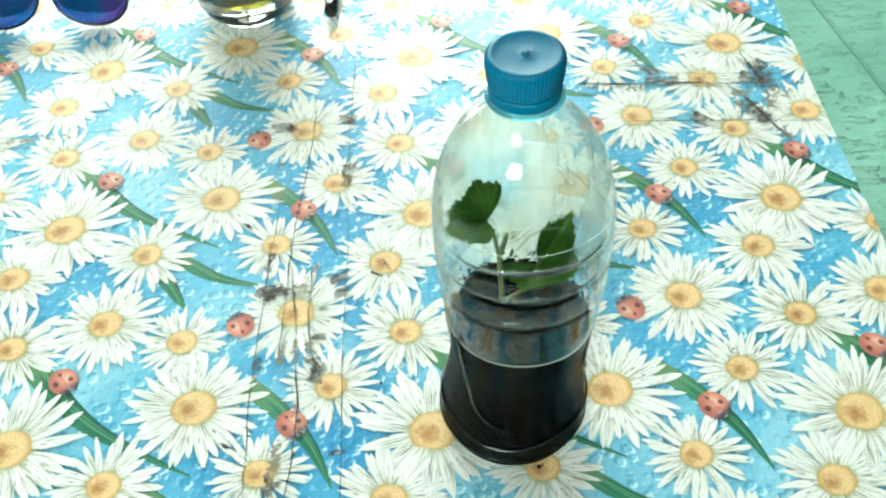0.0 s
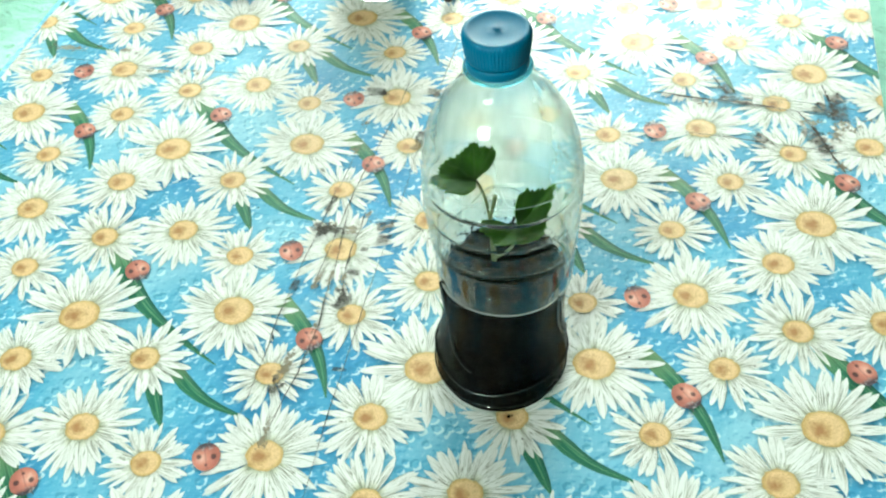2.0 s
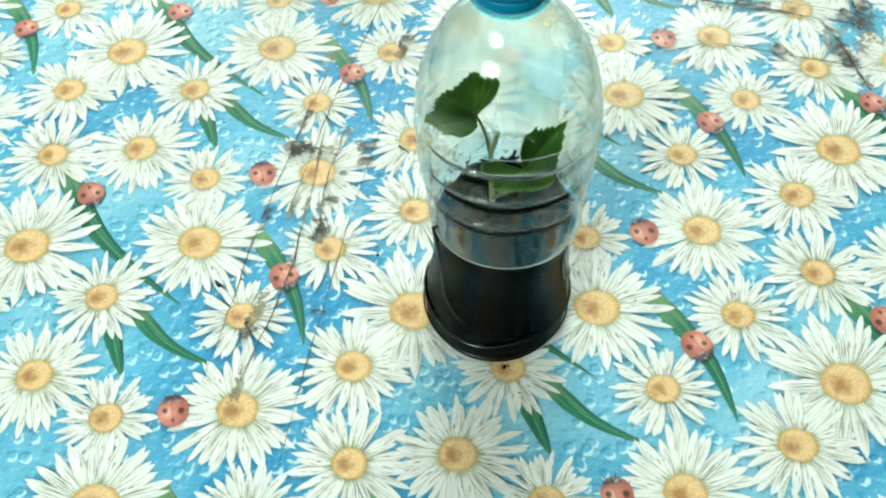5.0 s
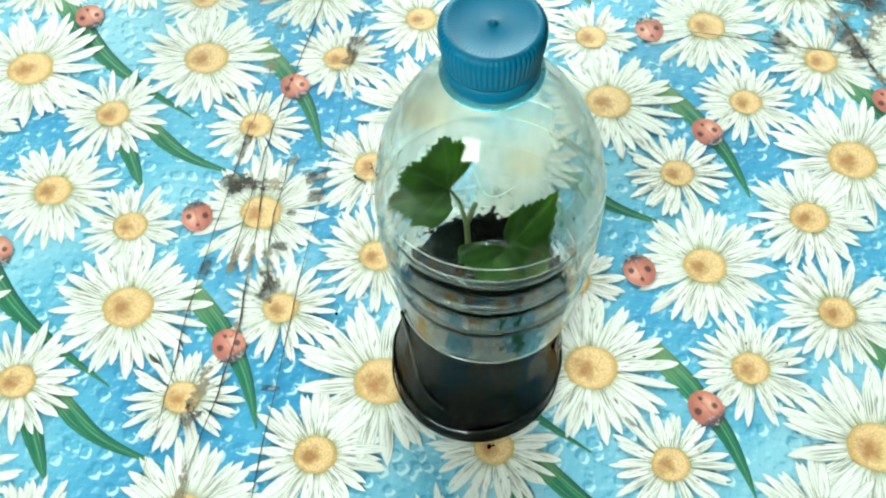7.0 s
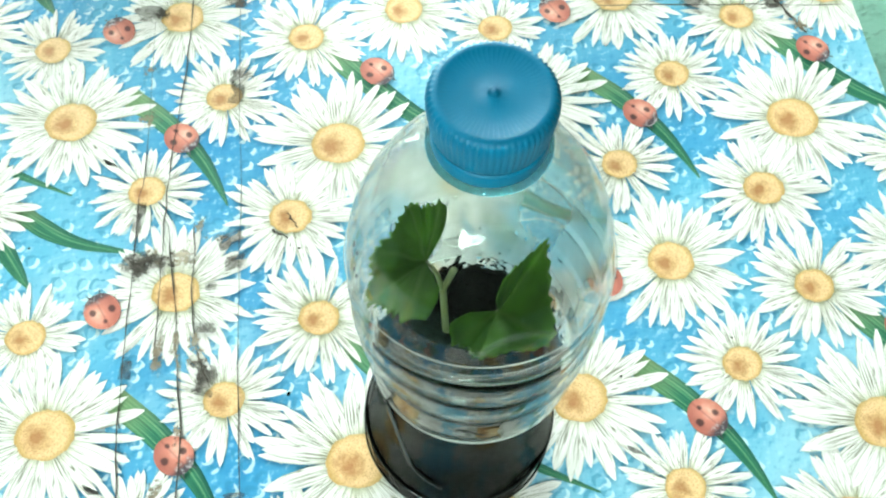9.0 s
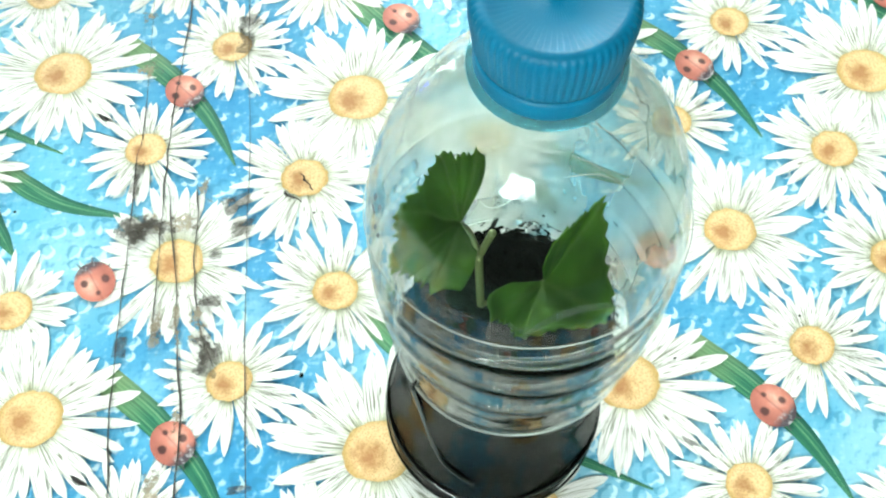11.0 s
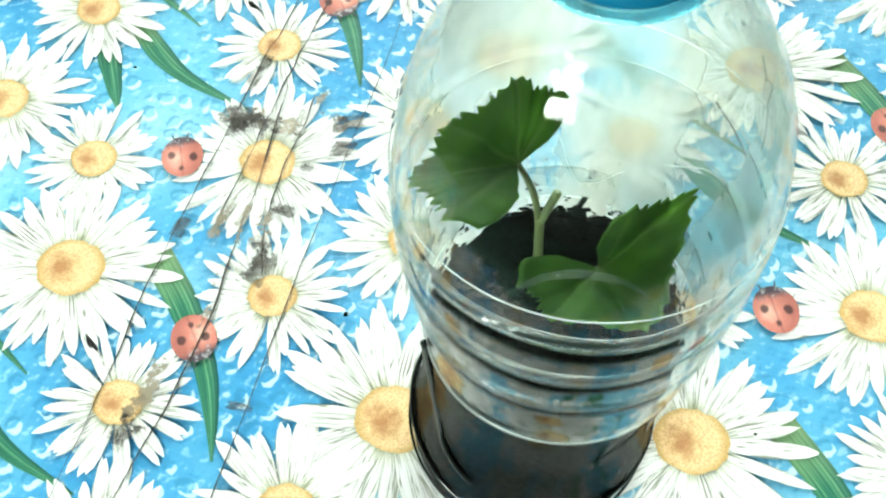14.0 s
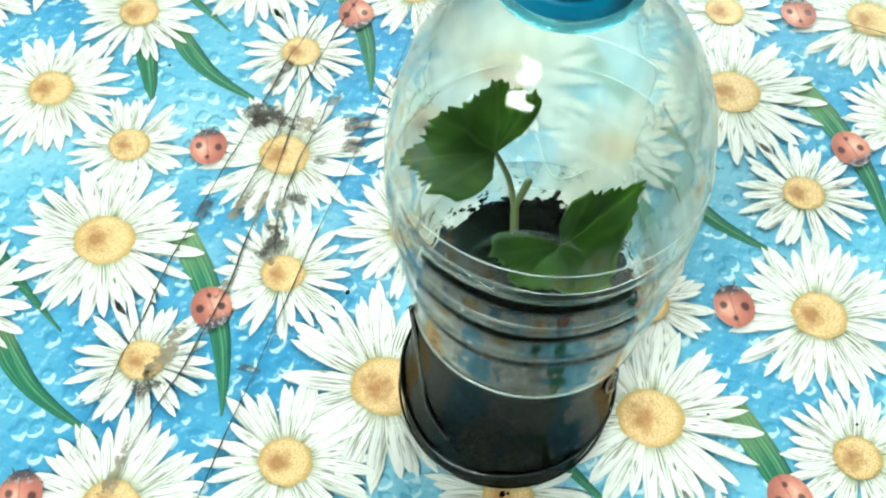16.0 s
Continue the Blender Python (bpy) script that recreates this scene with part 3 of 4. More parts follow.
def daisy_bm(radius, core, petals, seed):
    """Flat printed petals in two rings, each petal a little over the last."""
    rnd = random.Random(seed)
    bm = bmesh.new()
    lay = bm.loops.layers.uv.new("UVMap")
    z = 0.0
    order = []
    petals = int(petals * 1.12)
    back = int(petals * 0.6)
    for ring, count in ((0, back), (1, petals)):
        turn = rnd.random() * 6.28
        items = [(ring, turn + 2 * math.pi * (k + rnd.uniform(-0.22, 0.22)) / count) for k in range(count)]
        rnd.shuffle(items)
        order += items
    for ring, a in order:
        z += 0.000012
        length = radius * (rnd.uniform(0.80, 1.06) if ring else rnd.uniform(0.88, 1.10))
        wide = radius * rnd.uniform(0.056, 0.086)
        bend = rnd.uniform(-0.10, 0.10) * radius
        blunt = rnd.uniform(0.0, 1.0)
        table_ = [(0.16, 0.35), (0.35, 0.72), (0.58, 1.0), (0.78, 0.93), (0.91, 0.58 + 0.16 * blunt), (1.0, 0.06 + 0.2 * blunt)]
        left, mid, right = [], [], []
        ca, sa = math.cos(a), math.sin(a)
        for s, w in table_:
            x, off = s * length, bend * s * s
            row = []
            for side in (-1, 0, 1):
                xx = x + (0.012 * radius if side == 0 and s == 1.0 else 0)
                yy = off + side * w * wide
                row.append(bm.verts.new((ca * xx - sa * yy, sa * xx + ca * yy, z)))
            left.append(row[0]), mid.append(row[1]), right.append(row[2])
        for i in range(len(table_) - 1):
            s0, s1 = table_[i][0], table_[i + 1][0]
            f = bm.faces.new((left[i], left[i + 1], mid[i + 1], mid[i]))
            add_uv(bm, f, ((s0, 0), (s1, 0), (s1, 0.5), (s0, 0.5)), lay)
            f = bm.faces.new((mid[i], mid[i + 1], right[i + 1], right[i]))
            add_uv(bm, f, ((s0, 0.5), (s1, 0.5), (s1, 1), (s0, 1)), lay)
    bmesh.ops.recalc_face_normals(bm, faces=bm.faces[:])
    for f in bm.faces:
        if f.normal.z < 0:
            f.normal_flip()
    return bm


def core_bm(core, seed):
    rnd = random.Random(seed)
    bm = bmesh.new()
    lay = bm.loops.layers.uv.new("UVMap")
    z, n = 0.00062, 28
    mid = bm.verts.new((0, 0, z))
    ring = []
    for k in range(n):
        a = 2 * math.pi * k / n
        r = core * rnd.uniform(0.95, 1.05)
        ring.append(bm.verts.new((1.06 * r * math.cos(a), 0.96 * r * math.sin(a), z)))
    for k in range(n):
        f = bm.faces.new((mid, ring[k], ring[(k + 1) % n]))
        add_uv(bm, f, [(v.co.x / core, v.co.y / core) for v in f.verts], lay)
    return bm


def strip_bm(points, widths, z=0.0, n=16):
    """A flat printed band along points, with the half widths given."""
    bm = bmesh.new()
    lay = bm.loops.layers.uv.new("UVMap")
    pts = along([(x, y, 0) for x, y in points], n)
    rows = []
    for i, p in enumerate(pts):
        d = (pts[min(i + 1, n)] - pts[max(i - 1, 0)]).normalized()
        side = Vector((-d.y, d.x, 0))
        w = interp(i / n, widths)
        rows.append([bm.verts.new((*(p + side * w * s).xy, z)) for s in (-1, 0, 1)])
    for i in range(n):
        for k in (0, 1):
            f = bm.faces.new((rows[i][k], rows[i + 1][k], rows[i + 1][k + 1], rows[i][k + 1]))
            add_uv(bm, f, ((i / n, k / 2), ((i + 1) / n, k / 2), ((i + 1) / n, k / 2 + 0.5), (i / n, k / 2 + 0.5)), lay)
    for f in bm.faces:
        f.normal_update()
        if f.normal.z < 0:
            f.normal_flip()
    return bm


def ladybird_mesh(turn):
    """Printed ladybird, its dark head towards turn, with short feelers and legs."""
    bm = bmesh.new()
    lay = bm.loops.layers.uv.new("UVMap")
    long, wide, n = 0.0098, 0.0084, 28
    c, s = math.cos(turn), math.sin(turn)
    z = 0.00070

    def spot(u, v, h=0.0):
        return bm.verts.new(((u * long) * c - (v * wide) * s, (u * long) * s + (v * wide) * c, z + h))

    edge = [(math.cos(2 * math.pi * k / n) * (1.0 if math.cos(2 * math.pi * k / n) < 0.3 else 0.96), math.sin(2 * math.pi * k / n)) for k in range(n)]
    mid = spot(0, 0)
    ring = [spot(*e) for e in edge]
    for k in range(n):
        f = bm.faces.new((mid, ring[k], ring[(k + 1) % n]))
        add_uv(bm, f, ((0, 0), edge[k], edge[(k + 1) % n]), lay)
    for u0, v0, u1, v1 in ((0.90, 0.30, 1.12, 0.40), (0.90, -0.30, 1.12, -0.40), (0.35, 0.90, 0.44, 1.05), (0.35, -0.90, 0.44, -1.05)):
        q = [spot(u0, v0 - 0.05, -0.0001), spot(u1, v1 - 0.03, -0.0001), spot(u1, v1 + 0.03, -0.0001), spot(u0, v0 + 0.05, -0.0001)]
        f = bm.faces.new(q)
        f.normal_update()
        if f.normal.z < 0:
            f.normal_flip()
        f.material_index = 1
    me = mesh_of("ladybird_print", bm)
    me.materials.append(RED)
    me.materials.append(INK)
    return me


def clipped(bm):
    """Cuts a print along the cloth's edges; True where anything is left."""
    for co, no in (((-0.4718, 0, 0), (-1, 0, 0)), ((right_edge(0) - 0.0002, 0, 0), (1, 0.025, 0)), ((0, NEAR_Y + 0.0002, 0), (0, -1, 0))):
        bmesh.ops.bisect_plane(bm, geom=bm.verts[:] + bm.edges[:] + bm.faces[:], plane_co=co, plane_no=no, clear_outer=True)
    return len(bm.faces) > 0


def print_on(cloth, name, make, material, at, reach, cache, key, parent=None):
    """One printed shape at a place of the cloth; shared mesh inside, cut at the edges."""
    x, y, z = at
    if y < NEAR_Y - reach or y > 0.60 or x < -0.477 - reach or x > right_edge(y) + reach:
        return None
    near = x - reach < -0.477 or x + reach > right_edge(y) - 0.003 or y - reach < NEAR_Y
    if near:
        bm = make() if not isinstance(make(), bpy.types.Mesh) else None
        if bm is None:
            bm = bmesh.new()
            bm.from_mesh(make())
        bmesh.ops.translate(bm, verts=bm.verts[:], vec=at)
        if not clipped(bm):
            bm.free()
            return None
        bmesh.ops.translate(bm, verts=bm.verts[:], vec=(-x, -y, -z))
        me = mesh_of(name, bm)
        src = cache.get(key)
        for m in (src.materials if src else [material]):
            me.materials.append(m)
    else:
        if key not in cache:
            made = make()
            cache[key] = made if isinstance(made, bpy.types.Mesh) else mesh_of(name, made)
            if not cache[key].materials:
                cache[key].materials.append(material)
        me = cache[key]
    ob = new(name, me)
    ob.parent = parent or cloth
    ob.location = (x, y, z)
    return ob


# centre (as shares of the repeat), radius, radius of the yellow centre, petals
DAISIES = [
    (0.0, 0.0, 0.0375, 0.0108, 25), (0.508, 0.012, 0.0350, 0.0100, 25), (0.280, 0.108, 0.0330, 0.0090, 22), (0.713, 0.110, 0.0270, 0.0088, 22),
    (0.095, 0.332, 0.0290, 0.0088, 22), (0.766, 0.395, 0.0395, 0.0122, 27), (0.338, 0.527, 0.0430, 0.0128, 28), (0.583, 0.680, 0.0310, 0.0092, 23),
    (0.935, 0.660, 0.0285, 0.0088, 22), (0.231, 0.775, 0.0335, 0.0098, 24),
]


def prints(cloth):
    cache = {}
    cells = [(i, j) for i in range(-3, 3) for j in range(-4, 4)]
    # stalks first: they lie lowest
    stalks = {
        "broad": ([(-0.290, 0.049), (-0.272, 0.027), (-0.246, 0.001), (-0.215, -0.019), (-0.180, -0.037)], [(0, 0.0040), (0.12, 0.0074), (0.4, 0.0064), (0.75, 0.0028), (1, 0.0004)]),
        "curved": ([(-0.208, -0.042), (-0.190, -0.056), (-0.172, -0.065), (-0.144, -0.072)], [(0, 0.0045), (0.3, 0.0050), (0.7, 0.0028), (1, 0.0004)]),
        "short": ([(-0.218, -0.052), (-0.208, -0.068), (-0.196, -0.087)], [(0, 0.0040), (0.4, 0.0052), (0.8, 0.0030), (1, 0.0005)]),
        "slim": ([(-0.156, 0.022), (-0.136, 0.004), (-0.119, -0.016), (-0.109, -0.034), (-0.103, -0.048)], [(0, 0.0060), (0.25, 0.0058), (0.6, 0.0036), (1, 0.0004)]),
    }
    for i, j in cells:
        shift = U * (i + 1) + V * j
        for k, (name, (pts, widths)) in enumerate(stalks.items()):
            home = Vector(pts[len(pts) // 2])
            off = shift if name != "slim" else U * i + V * j
            local = [tuple(Vector(p) - home) for p in pts]
            at = (*(home + off), 0.00012 + 0.00003 * k)
            print_on(cloth, "stalk_print", lambda l=local, w=widths: strip_bm(l, w), LEAFP, at, 0.062 if name == "broad" else 0.045, cache, name)
    for i, j in cells:
        for k, (fx, fy, r, c, n) in enumerate(DAISIES):
            p = ORIGIN + U * (i + fx) + V * (j + fy)
            z = 0.00026 + 0.00004 * k
            ob = print_on(cloth, "daisy_print", lambda r=r, c=c, n=n, k=k: daisy_bm(r, c, n, 11 + k), PETAL, (p.x, p.y, z), r * 1.1, cache, ("d", k))
            if ob is None:
                continue
            # the centre moves with its flower
            near = p.x - c < -0.477 or p.x + c > right_edge(p.y) - 0.003 or p.y - c < NEAR_Y
            bm = core_bm(c, 31 + k)
            if near:
                bmesh.ops.translate(bm, verts=bm.verts[:], vec=(p.x, p.y, z))
                left = clipped(bm)
                bmesh.ops.translate(bm, verts=bm.verts[:], vec=(-p.x, -p.y, -z))
                if not left:
                    continue
                part("flower_centre", bm, CENTRE, ob)
            else:
                if ("c", k) not in cache:
                    cache[("c", k)] = mesh_of("flower_centre", bm)
                part("flower_centre", cache[("c", k)], CENTRE, ob)
    for i, j in cells:
        for k, (fx, fy, turn) in enumerate(((0.857, 0.044, 118), (0.434, 0.262, -50), (0.004, 0.478, -48))):
            p = ORIGIN + U * (i + fx) + V * (j + fy)
            print_on(cloth, "ladybird_print", lambda t=turn: ladybird_mesh(radians(t)), None, (p.x, p.y, 0.0004), 0.0105, cache, ("b", k))


table()
cloth = cloth_sheet()
part("frayed_hem", hem(), FRAY, cloth, "pale frayed edge of the backing")
prints(cloth)


# fold lines of the cloth, from the far side to the near one
CREASES = [
    [(-0.146, 0.235), (-0.1468, 0.146), (-0.149, 0.119), (-0.1505, 0.069), (-0.1518, 0.029), (-0.152, 0.000), (-0.1508, -0.032), (-0.1505, -0.082)],
    [(-0.125, 0.262), (-0.1281, 0.204), (-0.1333, 0.154), (-0.1357, 0.115), (-0.1367, 0.076), (-0.1372, 0.033)],
    [(-0.1342, 0.109), (-0.132, 0.0895), (-0.1294, 0.0704), (-0.128, 0.047), (-0.1265, 0.027), (-0.1245, 0.004), (-0.1255, -0.030), (-0.131, -0.081)],
    [(-0.1213, 0.1085), (-0.121, 0.0888), (-0.1214, 0.0673), (-0.1194, 0.0465), (-0.1162, 0.0338), (-0.1122, 0.0237)],
    [(-0.0984, 0.322), (-0.0997, 0.256), (-0.1005, 0.186), (-0.099, 0.131), (-0.0995, 0.071), (-0.0996, 0.035), (-0.0988, -0.008), (-0.097, -0.076), (-0.095, -0.125)],
]


def wear(cloth):
    """Folds, cracks and dirt of the old cloth, over the print."""
    rnd = random.Random(5)
    z = 0.0017

    def line(p, q, half, wob=0.0008, n=40):
        pts = []
        for i in range(9):
            t = i / 8
            pts.append((p[0] + (q[0] - p[0]) * t + rnd.uniform(-wob, wob), p[1] + (q[1] - p[1]) * t + rnd.uniform(-wob, wob)))
        bm = strip_bm(pts, [(0, half * 0.3)] + [(k / 12, half * rnd.uniform(0.35, 1.25)) for k in range(1, 12)] + [(1, half * 0.3)], z, n)
        part("crease", bm, CRACK, cloth)

    def crack(points, half):
        pts = along([(x, y, 0) for x, y in points], 24)
        pts = [(p.x + rnd.uniform(-0.0004, 0.0004), p.y) for p in pts]
        bm = strip_bm(pts, [(0, half * 0.3)] + [(k / 20, half * rnd.uniform(0.3, 1.3)) for k in range(1, 20)] + [(1, half * 0.3)], z, 72)
        part("crease", bm, CRACK, cloth)

    for points, half in zip(CREASES, (0.00027, 0.00031, 0.00038, 0.00034, 0.00029)):
        crack(points, half)
    # cracks in the far corner
    line((0.068, 0.2748), (0.160, 0.2704), 0.00085, 0.0006)
    line((0.096, 0.2722), (0.237, 0.2640), 0.00040, 0.0008)
    line((0.144, 0.2822), (0.228, 0.2762), 0.00032, 0.0008)
    line((0.095, 0.2318), (0.236, 0.2236), 0.00042, 0.0006)
    crack([(0.1770, 0.2680), (0.1860, 0.2530), (0.1936, 0.2390), (0.1987, 0.2263), (0.2093, 0.2049)], 0.0012)
    crack([(0.1945, 0.3030), (0.1985, 0.2900), (0.2025, 0.2764)], 0.0008)
    crack([(0.1110, 0.3030), (0.1180, 0.2910), (0.1240, 0.2810)], 0.0008)
    line((-0.45, 0.243), (-0.21, 0.247), 0.00024, 0.0010)
    line((-0.42, 0.228), (-0.28, 0.233), 0.00024, 0.0010)
    line((-0.0762, 0.1111), (-0.0712, 0.1028), 0.00050, 0.0006)
    line((-0.0838, 0.1025), (-0.0759, 0.0967), 0.00060, 0.0006)

    def patch(cx, cy, lx, ly, turn, mat, name="stain"):
        c, s = math.cos(radians(turn)), math.sin(radians(turn))
        pts = [(cx + (k - 0.5) * lx * c, cy + (k - 0.5) * lx * s) for k in (0, 0.5, 1)]
        part(name, strip_bm(pts, [(0, ly * 0.5), (1, ly * 0.5)], z + 0.0001 + rnd.uniform(0, 0.0002), 8), mat, cloth)

    # dirt along the fold lines
    for cx, cy, lx, ly, turn, mat in (
        (-0.1455, 0.2021, 0.017, 0.009, 0, GREYWEAR), (-0.1000, 0.1965, 0.013, 0.009, 15, GRIME), (-0.1015, 0.1850, 0.014, 0.008, 80, GRIME), (-0.1485, 0.1131, 0.017, 0.0050, 84, GRIME),
        (-0.1480, 0.0885, 0.015, 0.014, 60, GRIME), (-0.1460, 0.0850, 0.012, 0.010, 100, GRIME), (-0.1330, 0.0900, 0.036, 0.013, -3, GREYWEAR), (-0.1390, 0.0890, 0.018, 0.008, 0, GRIME),
        (-0.1035, 0.0978, 0.013, 0.008, 20, GRIME), (-0.1010, 0.0856, 0.011, 0.008, 10, GRIME), (-0.1160, 0.1000, 0.024, 0.009, 14, GREYWEAR), (-0.1125, 0.0733, 0.0055, 0.0045, 0, GRIME),
        (-0.1145, 0.0525, 0.010, 0.0052, -8, GRIME), (-0.1140, 0.0265, 0.015, 0.010, 75, GRIME), (-0.1155, 0.0310, 0.012, 0.008, 110, GRIME), (-0.1200, 0.0465, 0.033, 0.009, 100, GREYWEAR),
        (-0.1364, 0.0400, 0.032, 0.011, 86, GREYWEAR), (-0.1283, 0.0470, 0.046, 0.007, 88, GREYWEAR), (-0.1500, 0.0355, 0.012, 0.0055, 84, GRIME), (-0.0994, -0.0272, 0.016, 0.0032, 2, GRIME),
        (-0.1366, -0.0479, 0.012, 0.009, 70, GRIME), (-0.1350, -0.0330, 0.042, 0.011, 80, GREYWEAR), (-0.1450, 0.1707, 0.016, 0.014, 40, GREYWEAR), (-0.1477, 0.2408, 0.019, 0.012, 10, GRIME),
        (-0.1020, 0.2469, 0.014, 0.010, 0, GRIME), (-0.1265, 0.0000, 0.050, 0.006, 90, GREYWEAR), (-0.1180, 0.1080, 0.020, 0.006, 80, GREYWEAR), (-0.1310, -0.0800, 0.040, 0.008, 96, GREYWEAR),
    ):
        patch(cx, cy, lx, ly, turn, mat)
    # the broken far corner, and a dull band beside it
    for cx, cy, lx, ly, turn, mat in (
        (0.1304, 0.2744, 0.026, 0.010, 0, GRIME), (0.1081, 0.2669, 0.026, 0.011, -5, GREYWEAR), (0.1594, 0.2723, 0.020, 0.020, 0, GREYWEAR), (0.1960, 0.2722, 0.014, 0.018, 60, GRIME),
        (0.2063, 0.2716, 0.016, 0.020, 0, GRIME), (0.2270, 0.2648, 0.018, 0.010, 0, GREYWEAR), (0.1493, 0.2315, 0.020, 0.011, -42, GRIME), (0.1882, 0.2423, 0.020, 0.015, -60, GRIME),
        (0.1959, 0.2283, 0.016, 0.011, 0, GRIME), (0.2031, 0.2413, 0.018, 0.018, 0, GREYWEAR), (0.2069, 0.2109, 0.016, 0.012, -60, GREYWEAR), (0.1240, 0.2867, 0.014, 0.010, -50, GRIME),
        (0.2048, 0.2862, 0.016, 0.014, -70, GRIME), (0.1850, 0.2560, 0.030, 0.016, 10, GREYWEAR), (0.2130, 0.2560, 0.026, 0.018, 0, GREYWEAR),
        (-0.43, 0.258, 0.07, 0.014, 4, GREYWEAR), (-0.38, 0.262, 0.05, 0.010, 0, GREYWEAR), (-0.33, 0.24, 0.08, 0.008, 4, GREYWEAR),
    ):
        patch(cx, cy, lx, ly, turn, mat)
    # stray crumbs of soil on the cloth
    bm = bmesh.new()
    for cx, cy, r in ((-0.0706, 0.0914, 0.0006), (-0.0766, 0.0175, 0.0010), (-0.064, 0.070, 0.0004), (0.150, 0.022, 0.0006), (0.075, 0.015, 0.0006), (0.13, 0.03, 0.0006), (-0.20, 0.10, 0.0006), (0.02, -0.055, 0.0005), (0.0094, -0.0412, 0.0014), (0.0112, -0.0404, 0.0007)):
        v = bmesh.ops.create_icosphere(bm, subdivisions=1, radius=r)["verts"]
        bmesh.ops.transform(bm, matrix=pose(cx, cy, 0.0014, 20, 30, rnd.uniform(0, 90)) @ Matrix.Diagonal((1.5, 0.9, 0.6, 1)), verts=v)
    ob = part("soil_crumbs", bm, SOIL)
    tagged(ob, "dark crumbs of soil spilt on the tablecloth", "soil", kind="stuff")


wear(cloth)

# ---- the bottle planter ----
SLEEVE_R = [(0.090, 0.0374), (0.100, 0.0384), (0.110, 0.0392), (0.120, 0.0402), (0.135, 0.0412), (0.150, 0.0418), (0.165, 0.0416), (0.175, 0.0402), (0.184, 0.0384), (0.195, 0.0348), (0.2065, 0.0290), (0.2125, 0.0242), (0.2165, 0.0200), (0.2205, 0.0165), (0.2240, 0.0142), (0.2275, 0.0133), (0.2305, 0.0130)]
CUP_R = [(0.000, 0.0357), (0.0025, 0.0390), (0.007, 0.0404), (0.016, 0.0405), (0.024, 0.0398), (0.034, 0.0382), (0.044, 0.0367), (0.053, 0.0356), (0.062, 0.0354), (0.072, 0.0358), (0.082, 0.0366), (0.092, 0.0374), (0.104, 0.0380)]
# the lower half sits a little crooked under the upper one
CROOKED = Matrix(((1, 0, 0.030, -0.0027), (0, 1, 0.046, -0.0042), (0, 0, 1, 0), (0, 0, 0, 1)))


def groove(z, items):
    return sum(d * math.exp(-((z - c) / w) ** 2) for c, d, w in items)


def tilt(a):
    """How far the pressed rings drop from the front of the upper half to its back."""
    return -0.0115 * (1 + math.sin(a)) / 2


def press(a, z):
    """Depth of the rings pressed into the upper half, shallow round the back."""
    return groove(z - tilt(a), SLEEVE_GROOVES) * (0.62 - 0.38 * math.sin(a))


SLEEVE_GROOVES = [(0.124, -0.0009, 0.0014), (0.1275, 0.0004, 0.0015), (0.1432, -0.0013, 0.0014), (0.1468, 0.0005, 0.0015), (0.161, -0.0014, 0.0016), (0.165, 0.0004, 0.0015)]
CUP_GROOVES = [(0.0245, -0.0005, 0.0016), (0.0125, -0.0006, 0.0014)]


def shell(table_, grooves, z0, z1, step, thick, dent=None, bottom=None):
    zs = np.arange(z0, z1 + 1e-9, step)
    outer = [(interp(z, table_) + groove(z, grooves), z) for z in zs]
    inner = [(r - thick, z) for r, z in outer]
    prof = (bottom or []) + outer + inner[::-1]
    if bottom:
        prof += [(max(r - thick, 0), z + thick) for r, z in bottom[::-1]]
    return lathe(prof, 112, dent, closed=not bottom)


